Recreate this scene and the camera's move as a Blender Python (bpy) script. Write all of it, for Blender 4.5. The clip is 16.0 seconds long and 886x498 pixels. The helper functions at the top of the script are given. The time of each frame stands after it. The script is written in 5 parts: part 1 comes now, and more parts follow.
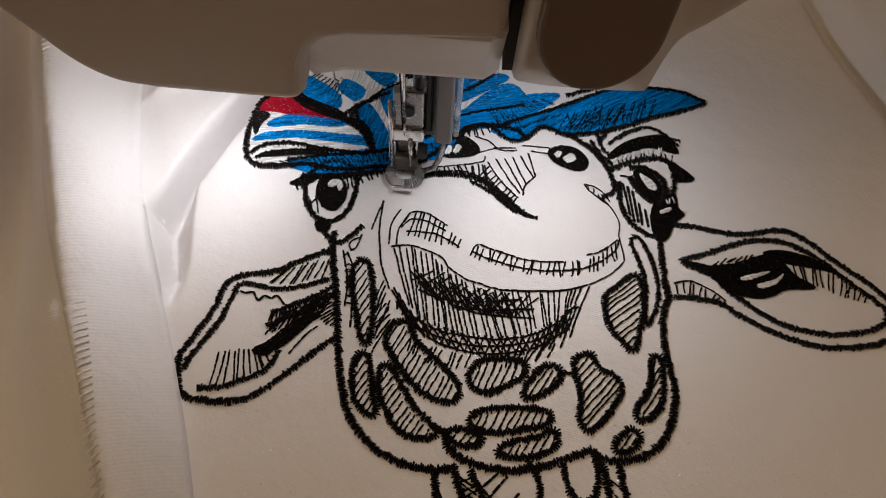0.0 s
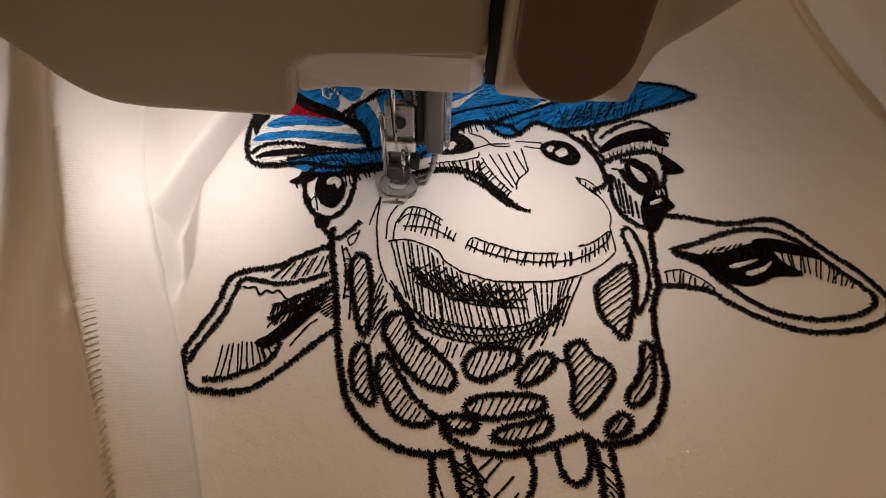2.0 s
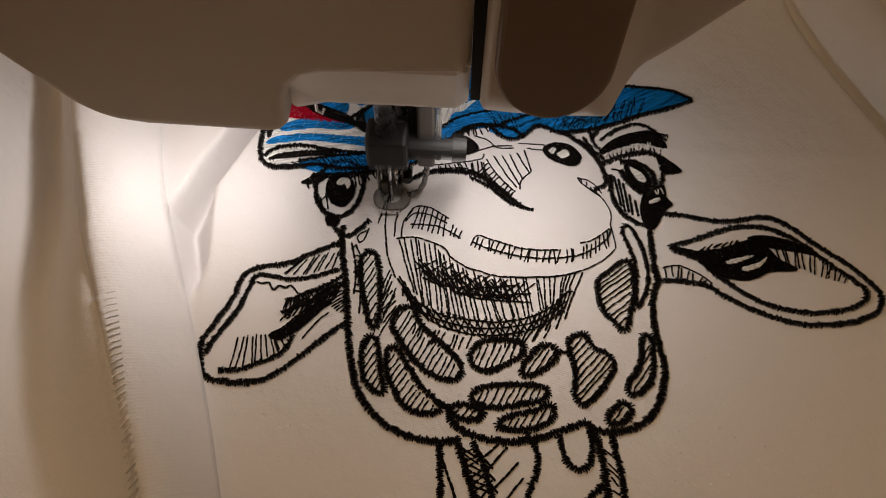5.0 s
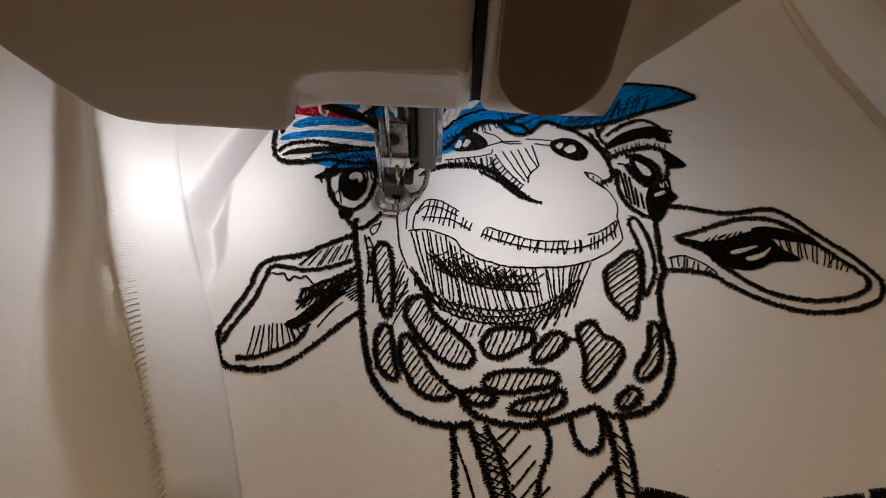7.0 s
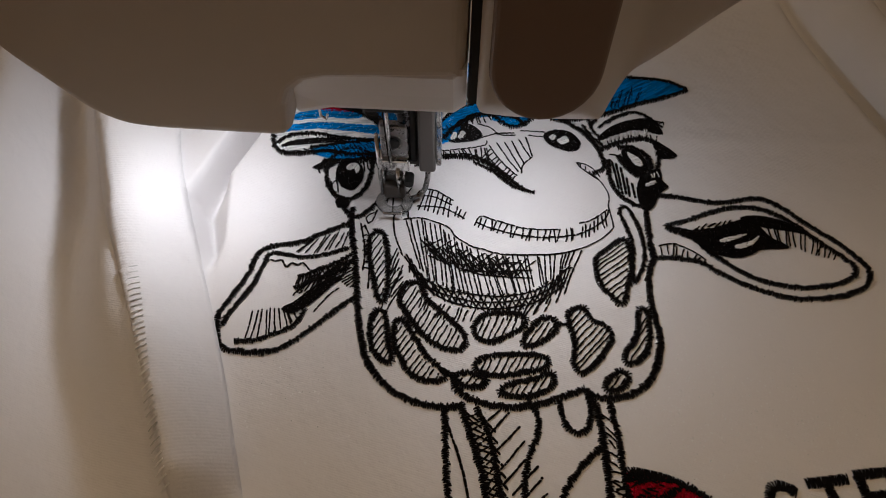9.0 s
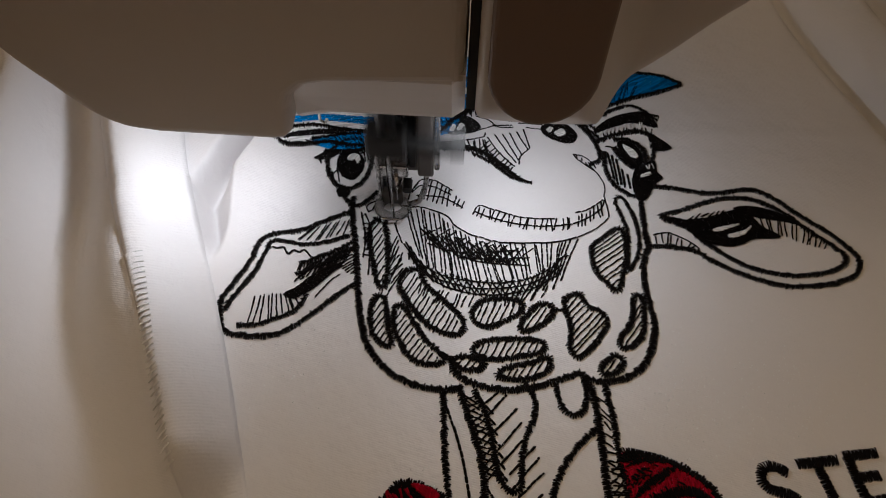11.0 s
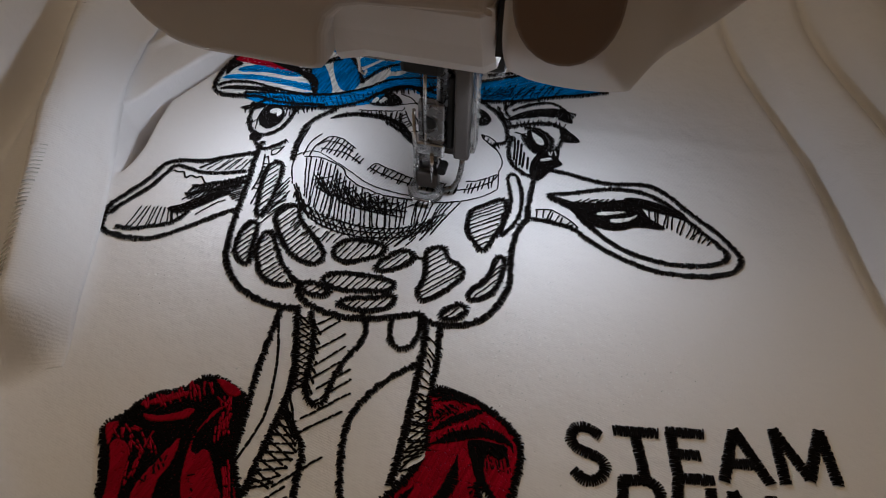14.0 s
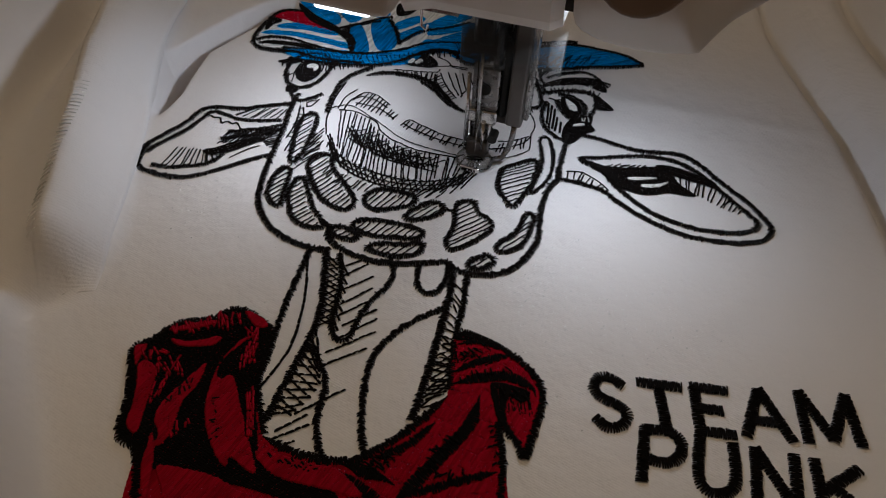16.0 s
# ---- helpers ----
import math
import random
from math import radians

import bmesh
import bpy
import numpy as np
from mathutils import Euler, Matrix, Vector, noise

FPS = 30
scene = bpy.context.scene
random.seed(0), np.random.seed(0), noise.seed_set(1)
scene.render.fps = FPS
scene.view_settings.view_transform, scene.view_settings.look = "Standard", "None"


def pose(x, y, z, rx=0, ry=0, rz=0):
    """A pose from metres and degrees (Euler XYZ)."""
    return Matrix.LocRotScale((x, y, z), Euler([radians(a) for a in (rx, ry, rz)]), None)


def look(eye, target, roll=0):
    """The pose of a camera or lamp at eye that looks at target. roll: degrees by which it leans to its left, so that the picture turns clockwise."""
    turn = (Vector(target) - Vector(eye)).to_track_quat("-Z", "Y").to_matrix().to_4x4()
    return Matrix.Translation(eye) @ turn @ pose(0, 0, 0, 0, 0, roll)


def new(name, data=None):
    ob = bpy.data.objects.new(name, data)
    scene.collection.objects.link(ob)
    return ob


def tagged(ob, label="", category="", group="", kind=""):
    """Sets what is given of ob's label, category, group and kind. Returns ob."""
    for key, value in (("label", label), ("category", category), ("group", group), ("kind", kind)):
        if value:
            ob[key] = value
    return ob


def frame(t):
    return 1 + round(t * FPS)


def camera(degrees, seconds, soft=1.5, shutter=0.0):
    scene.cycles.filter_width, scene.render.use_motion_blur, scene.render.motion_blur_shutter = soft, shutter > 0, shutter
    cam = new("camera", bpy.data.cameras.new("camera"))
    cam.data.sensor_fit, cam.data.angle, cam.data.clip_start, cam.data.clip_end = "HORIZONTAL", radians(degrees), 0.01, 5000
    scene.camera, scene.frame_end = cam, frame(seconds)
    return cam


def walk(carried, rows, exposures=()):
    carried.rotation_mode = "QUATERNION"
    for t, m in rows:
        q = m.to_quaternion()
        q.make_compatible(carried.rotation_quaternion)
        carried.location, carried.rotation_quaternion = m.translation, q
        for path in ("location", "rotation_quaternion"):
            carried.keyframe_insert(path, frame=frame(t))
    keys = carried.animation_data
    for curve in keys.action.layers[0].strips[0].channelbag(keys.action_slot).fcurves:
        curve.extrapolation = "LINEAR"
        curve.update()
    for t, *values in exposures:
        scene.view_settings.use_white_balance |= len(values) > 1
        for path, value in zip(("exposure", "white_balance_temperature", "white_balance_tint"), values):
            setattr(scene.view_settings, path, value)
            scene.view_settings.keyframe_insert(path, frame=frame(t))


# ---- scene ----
cam = camera(64.4, 16.0, soft=0.95, shutter=0.4)
PATH = [
    (0, (0.0120, -0.1231, 0.1777), (0.0134, -0.0013, -0.0406), 4.7),
    (0.5, (0.0150, -0.1246, 0.1770), (0.0127, 0.0001, -0.0397), 3),
    (1, (0.0155, -0.1250, 0.1777), (0.0132, -0.0004, -0.0390), 2.8),
    (1.5, (0.0176, -0.1258, 0.1787), (0.0142, -0.0005, -0.0376), 2.2),
    (2, (0.0166, -0.1229, 0.1820), (0.0145, -0.0008, -0.0361), 2.3),
    (2.5, (0.0187, -0.1261, 0.1773), (0.0160, 0.0009, -0.0381), 2.2),
    (3, (0.0171, -0.1252, 0.1788), (0.0150, 0.0006, -0.0372), 2.4),
    (3.5, (0.0190, -0.1252, 0.1821), (0.0160, -0.0009, -0.0348), 1.9),
    (6, (0.0203, -0.1273, 0.1877), (0.0167, -0.0002, -0.0275), 1.6),
    (6.5, (0.0186, -0.1286, 0.1887), (0.0162, -0.0011, -0.0263), 1.8),
    (7, (0.0198, -0.1306, 0.1873), (0.0163, -0.0008, -0.0264), 1.5),
    (7.5, (0.0202, -0.1308, 0.1876), (0.0179, -0.0001, -0.0255), 2),
    (8, (0.0195, -0.1305, 0.1908), (0.0152, -0.0018, -0.0235), 1.1),
    (8.5, (0.0245, -0.1321, 0.1904), (0.0170, -0.0023, -0.0231), 0),
    (9, (0.0226, -0.1321, 0.1890), (0.0160, -0.0014, -0.0240), 0.4),
    (11.5, (0.0222, -0.1341, 0.1896), (0.0170, -0.0012, -0.0221), 1.2),
    (12, (0.0207, -0.1353, 0.1886), (0.0161, -0.0023, -0.0230), 1.4),
    (12.5, (0.0274, -0.1349, 0.1859), (0.0190, 0.0018, -0.0233), 1.5),
    (12.7, (0.0353, -0.1390, 0.1706), (0.0255, 0.0026, -0.0352), 1.5),
    (12.8, (0.0409, -0.1402, 0.1604), (0.0301, 0.0022, -0.0448), 1.4),
    (13, (0.0460, -0.1404, 0.1527), (0.0347, 0.0018, -0.0527), 2),
    (13.5, (0.0468, -0.1512, 0.1546), (0.0225, 0.0012, -0.0421), 1.5),
    (14, (0.0427, -0.1592, 0.1647), (0.0063, -0.0007, -0.0251), 1.1),
    (14.5, (0.0425, -0.1649, 0.1591), (-0.0004, -0.0043, -0.0276), 1.3),
    (15, (0.0376, -0.1705, 0.1541), (-0.0058, -0.0107, -0.0333), 1.8),
    (15.5, (0.0360, -0.1697, 0.1549), (-0.0069, -0.0113, -0.0337), 2.3),
    (16, (0.0358, -0.1692, 0.1548), (-0.0062, -0.0107, -0.0339), 2.8),
]
HOOP = [
    (0, 0.0166, -0.0779),
    (0.5, 0.0183, -0.0778),
    (1, 0.0191, -0.0773),
    (1.5, 0.0198, -0.0764),
    (2, 0.0169, -0.0729),
    (2.5, 0.0180, -0.0721),
    (3, 0.0219, -0.0729),
    (3.5, 0.0228, -0.0726),
    (6, 0.0201, -0.0655),
    (6.5, 0.0234, -0.0653),
    (7, 0.0239, -0.0643),
    (7.5, 0.0219, -0.0629),
    (8, 0.0238, -0.0620),
    (8.5, 0.0230, -0.0612),
    (9, 0.0218, -0.0592),
    (11.5, 0.0218, -0.0527),
    (12, 0.0190, -0.0531),
    (12.5, 0.0088, -0.0551),
    (12.7, 0.0036, -0.0529),
    (12.8, 0.0010, -0.0512),
    (13, -0.0040, -0.0490),
    (13.5, -0.0150, -0.0470),
    (14, -0.0268, -0.0462),
    (14.5, -0.0324, -0.0455),
    (15, -0.0359, -0.0458),
    (15.5, -0.0364, -0.0441),
    (16, -0.0333, -0.0427),
]

# ---- light ----
walk(cam, [(t, look(eye, target, roll)) for t, eye, target, roll in PATH],
     [(0, 0.25, 6080, 13), (0.5, 0.17, 6750, 15), (1.5, 0.15, 6600, 16), (2, 0.15, 7150, 18), (2.5, 0.10, 6650, 16), (3, 0.06, 6400, 13), (3.5, 0.09, 6800, 15), (6, 0.09, 6750, 15), (6.5, 0.09, 6450, 13),
      (8, 0.05, 5850, 11), (9, 0.05, 5870, 12), (11.5, 0.05, 5650, 10), (12.5, 0.04, 5400, 9), (14, 0.00, 5450, 9), (15.5, -0.07, 5450, 8), (16, -0.07, 5480, 9)])

world = bpy.data.worlds.new("room_air")
world.use_nodes = True
world.node_tree.nodes["Background"].inputs[0].default_value = (1.0, 0.72, 0.40, 1)
world.node_tree.nodes["Background"].inputs[1].default_value = 0.027
scene.world = world


def area_lamp(name, place, target, sx, sy, watts, colour):
    data = bpy.data.lights.new(name, "AREA")
    data.shape, data.size, data.size_y, data.energy, data.color = "RECTANGLE", sx, sy, watts, colour
    ob = new(name, data)
    ob.matrix_world = look(place, target)
    return ob


area_lamp("work_light", (-0.0410, 0.0010, 0.0462), (-0.105, -0.004, 0.0), 0.017, 0.009, 0.033, (1.0, 0.965, 0.925))
area_lamp("needle_light", (0.0265, 0.000, 0.0560), (0.066, -0.020, 0.0), 0.024, 0.010, 0.031, (1.0, 0.97, 0.93))

# ---- materials ----


def material(name, colour, rough=0.6, metal=0.0):
    m = bpy.data.materials.new(name)
    m.use_nodes = True
    n = m.node_tree.nodes
    b = n["Principled BSDF"]
    b.inputs["Base Color"].default_value = (*colour, 1)
    b.inputs["Roughness"].default_value = rough
    b.inputs["Metallic"].default_value = metal
    return m, n, m.node_tree.links, b


def mottle(m, n, l, b, colour, amount, scale, fine, bump, distance=0.0002):
    """Colour that varies at two scales and a fine relief."""
    co = n.new("ShaderNodeTexCoord")
    big, small = n.new("ShaderNodeTexNoise"), n.new("ShaderNodeTexNoise")
    big.inputs["Scale"].default_value, small.inputs["Scale"].default_value = scale, fine
    big.inputs["Detail"].default_value = 4
    mix = n.new("ShaderNodeMix")
    mix.data_type = "RGBA"
    mix.inputs[6].default_value = (*[c * (1 - amount) for c in colour], 1)
    mix.inputs[7].default_value = (*[min(1, c * (1 + amount)) for c in colour], 1)
    l.new(co.outputs["Object"], big.inputs["Vector"])
    l.new(co.outputs["Object"], small.inputs["Vector"])
    l.new(big.outputs["Fac"], mix.inputs[0])
    l.new(mix.outputs[2], b.inputs["Base Color"])
    relief = n.new("ShaderNodeBump")
    relief.inputs["Strength"].default_value = bump
    relief.inputs["Distance"].default_value = distance
    l.new(small.outputs["Fac"], relief.inputs["Height"])
    l.new(relief.outputs["Normal"], b.inputs["Normal"])
    return relief


def plastic(name, colour, rough):
    m, n, l, b = material(name, colour, rough)
    mottle(m, n, l, b, colour, 0.05, 30, 1400, 0.12, 0.0001)
    return m


def thread(name, colour, sheen, rough=0.42, low=0.72, high=1.25):
    m, n, l, b = material(name, colour, rough)
    geo = n.new("ShaderNodeNewGeometry")
    hsv = n.new("ShaderNodeHueSaturation")
    hsv.inputs["Color"].default_value = (*colour, 1)
    ramp = n.new("ShaderNodeMapRange")
    ramp.inputs["To Min"].default_value, ramp.inputs["To Max"].default_value = low, high
    l.new(geo.outputs["Random Per Island"], ramp.inputs["Value"])
    l.new(ramp.outputs["Result"], hsv.inputs["Value"])
    l.new(hsv.outputs["Color"], b.inputs["Base Color"])
    b.inputs["Sheen Weight"].default_value = sheen
    b.inputs["Specular IOR Level"].default_value = 0.035
    return m


def jersey(name, colour, ribbed):
    """White knitted cotton: fine wales, or the coarser ribs of a band."""
    m, n, l, b = material(name, colour, 0.85)
    b.inputs["Sheen Weight"].default_value = 0.15
    relief = mottle(m, n, l, b, colour, 0.03, 14, 900, 0.42, 0.0002)
    soft = n.new("ShaderNodeTexNoise")
    soft.inputs["Scale"].default_value, soft.inputs["Detail"].default_value = 105, 4
    pucker = n.new("ShaderNodeBump")
    pucker.inputs["Strength"].default_value, pucker.inputs["Distance"].default_value = 0.62, 0.0012
    l.new(soft.outputs["Fac"], pucker.inputs["Height"])
    l.new(pucker.outputs["Normal"], relief.inputs["Normal"])
    co = n.new("ShaderNodeTexCoord")
    turn = n.new("ShaderNodeMapping")
    turn.inputs["Rotation"].default_value = (0, 0, radians(-23 if ribbed else 13))
    knit = n.new("ShaderNodeTexWave")
    knit.bands_direction = "Y"
    knit.inputs["Scale"].default_value = 330 if ribbed else 520
    knit.inputs["Distortion"].default_value = 1.2
    knit.inputs["Detail"].default_value = 1
    knit.inputs["Detail Scale"].default_value = 60
    l.new(co.outputs["Object"], soft.inputs["Vector"])
    l.new(co.outputs["Object"], turn.inputs["Vector"])
    l.new(turn.outputs["Vector"], knit.inputs["Vector"])
    rib = n.new("ShaderNodeBump")
    rib.inputs["Strength"].default_value = 0.20 if ribbed else 0.12
    rib.inputs["Distance"].default_value = 0.0003
    l.new(knit.outputs["Fac"], rib.inputs["Height"])
    l.new(relief.outputs["Normal"], rib.inputs["Normal"])
    l.new(rib.outputs["Normal"], b.inputs["Normal"])
    return m


def metal(name, colour, rough):
    m, n, l, b = material(name, colour, rough, 1.0)
    co, no = n.new("ShaderNodeTexCoord"), n.new("ShaderNodeTexNoise")
    no.inputs["Scale"].default_value = 500
    ramp = n.new("ShaderNodeMapRange")
    ramp.inputs["To Min"].default_value, ramp.inputs["To Max"].default_value = rough * 0.7, rough * 1.4
    l.new(co.outputs["Object"], no.inputs["Vector"])
    l.new(no.outputs["Fac"], ramp.inputs["Value"])
    l.new(ramp.outputs["Result"], b.inputs["Roughness"])
    return m


def wood(name):
    m, n, l, b = material(name, (0.3, 0.15, 0.06), 0.45)
    co, mp = n.new("ShaderNodeTexCoord"), n.new("ShaderNodeMapping")
    mp.inputs["Scale"].default_value = (2, 30, 2)
    no, ramp = n.new("ShaderNodeTexNoise"), n.new("ShaderNodeValToRGB")
    no.inputs["Scale"].default_value, no.inputs["Detail"].default_value = 3, 8
    ramp.color_ramp.elements[0].color, ramp.color_ramp.elements[1].color = (0.16, 0.075, 0.03, 1), (0.42, 0.23, 0.1, 1)
    l.new(co.outputs["Object"], mp.inputs["Vector"])
    l.new(mp.outputs["Vector"], no.inputs["Vector"])
    l.new(no.outputs["Fac"], ramp.inputs["Fac"])
    l.new(ramp.outputs["Color"], b.inputs["Base Color"])
    return m


def glow(name, colour, strength):
    m, n, l, b = material(name, colour, 0.4)
    b.inputs["Emission Color"].default_value = (*colour, 1)
    b.inputs["Emission Strength"].default_value = strength
    return m


COTTON = jersey("white_cotton_jersey", (0.79, 0.765, 0.76), False)
RIBBED = jersey("white_ribbed_cotton", (0.80, 0.775, 0.77), True)
BLACK_THREAD = thread("black_thread", (0.0075, 0.0060, 0.0056), 0.0, 0.5)
BLUE_THREAD = thread("blue_thread", (0.002, 0.195, 0.53), 0.0, 0.5, 0.35, 1.5)
RED_THREAD = thread("red_thread", (0.33, 0.002, 0.016), 0.0, 0.5)
WHITE_THREAD = thread("white_thread", (0.80, 0.79, 0.77), 0.1)
BEIGE = plastic("beige_plastic", (0.58, 0.53, 0.475), 0.45)
PALE = plastic("pale_beige_plastic", (0.74, 0.70, 0.66), 0.42)
BROWN = plastic("brown_plastic", (0.17, 0.108, 0.07), 0.5)
GREY = plastic("grey_plastic", (0.11, 0.095, 0.088), 0.45)
BLACK = plastic("black_plastic", (0.006, 0.0055, 0.005), 0.6)
CHROME = metal("chromed_steel", (0.74, 0.73, 0.72), 0.13)
CLEAR = plastic("smoky_acrylic", (0.68, 0.67, 0.66), 0.08)
CLEAR.node_tree.nodes["Principled BSDF"].inputs["Transmission Weight"].default_value = 0.85
CLEAR.node_tree.nodes["Principled BSDF"].inputs["IOR"].default_value = 1.49
SMOKE = plastic("grey_brown_plastic", (0.125, 0.112, 0.103), 0.35)
STEEL = metal("dull_steel", (0.34, 0.33, 0.325), 0.26)
PAINT = plastic("wall_paint", (0.62, 0.55, 0.46), 0.8)
WOOD = wood("oak_table")
LED = glow("lamp_lens", (1.0, 0.98, 0.95), 6.0)
BULB = glow("ceiling_shade", (1.0, 0.72, 0.41), 1.06)
FLECK = material("film_residue", (0.9, 0.9, 0.9), 0.12)[0]

# ---- building tools ----


def part(name, bm, mat, parent=None, label="", smooth=False):
    """Links a bmesh as one mesh object under a thing or a part."""
    me = bpy.data.meshes.new(name)
    bm.to_mesh(me)
    bm.free()
    me.materials.append(mat)
    if smooth:
        me.polygons.foreach_set("use_smooth", [True] * len(me.polygons))
    ob = new(name, me)
    ob.parent = parent
    return tagged(ob, label)


def thing(name, label, category, place=(0, 0, 0), group=""):
    ob = new(name)
    ob.empty_display_size = 0.02
    ob.location = place
    return tagged(ob, label, category, group)


def box(x0, x1, y0, y1, z0, z1, bevel=0.0, bm=None, segments=2):
    own = bmesh.new()
    made = bmesh.ops.create_cube(own, size=1)
    bmesh.ops.transform(own, matrix=Matrix.LocRotScale(((x0 + x1) / 2, (y0 + y1) / 2, (z0 + z1) / 2), None, (x1 - x0, y1 - y0, z1 - z0)), verts=made["verts"])
    if bevel:
        bmesh.ops.bevel(own, geom=own.edges[:], offset=bevel, segments=segments, affect="EDGES", profile=0.5)
    return merge(bm, own)


def merge(bm, own):
    if bm is None:
        return own
    me = bpy.data.meshes.new("scrap")
    own.to_mesh(me)
    own.free()
    bm.from_mesh(me)
    bpy.data.meshes.remove(me)
    return bm


def prism(outline, y0, y1, bevel=0.0, bm=None, segments=3):
    """An outline in x and z, drawn out from y0 (front) to y1, with a rounded front edge."""
    own = bmesh.new()
    face = own.faces.new([own.verts.new((x, y0, z)) for x, z in outline])
    back = bmesh.ops.extrude_face_region(own, geom=[face])
    bmesh.ops.translate(own, vec=(0, y1 - y0, 0), verts=[v for v in back["geom"] if isinstance(v, bmesh.types.BMVert)])
    bmesh.ops.recalc_face_normals(own, faces=own.faces[:])
    if bevel:
        rim = [e for e in own.edges if all(abs(v.co.y - y0) < 1e-6 for v in e.verts)]
        bmesh.ops.bevel(own, geom=rim, offset=bevel, segments=segments, affect="EDGES", profile=0.5)
    return merge(bm, own)


def rod(a, b, r0, r1=None, sides=14, bm=None, caps=True):
    own = bmesh.new()
    a, b = Vector(a), Vector(b)
    way = (b - a).to_track_quat("Z", "Y").to_matrix().to_4x4()
    bmesh.ops.create_cone(own, cap_ends=caps, segments=sides, radius1=r0, radius2=r0 if r1 is None else r1, depth=(b - a).length,
                          matrix=Matrix.Translation((a + b) / 2) @ way)
    return merge(bm, own)


def smooth_line(points, closed=False, step=0.3):
    """Points along a smooth curve through the control points, at even steps."""
    p = [np.array(q, float) for q in points]
    n = len(p)
    if n == 2 and not closed:
        fine = [p[0] + (p[1] - p[0]) * k / 20 for k in range(21)]
    else:
        fine = []
        for i in range(n if closed else n - 1):
            a, b = p[i], p[(i + 1) % n]
            before = p[i - 1] if closed or i else 2 * a - b
            after = p[(i + 2) % n] if closed or i + 2 < n else 2 * b - a
            for k in range(12):
                s = k / 12
                fine.append(0.5 * (2 * a + (b - before) * s + (2 * before - 5 * a + 4 * b - after) * s * s + (3 * a - before - 3 * b + after) * s ** 3))
        fine.append(p[0] if closed else p[-1])
    fine = np.array(fine)
    run = np.concatenate([[0], np.cumsum(np.linalg.norm(np.diff(fine, axis=0), axis=1))])
    want = np.linspace(0, run[-1], max(2, int(run[-1] / step) + 1))
    return np.stack([np.interp(want, run, fine[:, k]) for k in (0, 1)], 1)


def tube(points, r, sides=10, bm=None):
    """A round wire through points in space."""
    own = bmesh.new()
    p = [Vector(q) for q in points]
    rings = []
    for i, c in enumerate(p):
        d = (p[min(i + 1, len(p) - 1)] - p[max(i - 1, 0)]).normalized()
        m = d.to_track_quat("Z", "Y").to_matrix()
        rings.append([own.verts.new(c + m @ Vector((r * math.cos(k * math.tau / sides), r * math.sin(k * math.tau / sides), 0))) for k in range(sides)])
    for a, b in zip(rings, rings[1:]):
        for k in range(sides):
            own.faces.new((a[k], a[(k + 1) % sides], b[(k + 1) % sides], b[k]))
    own.faces.new(rings[0][::-1])
    own.faces.new(rings[-1])
    return merge(bm, own)


dice = random.Random(7)


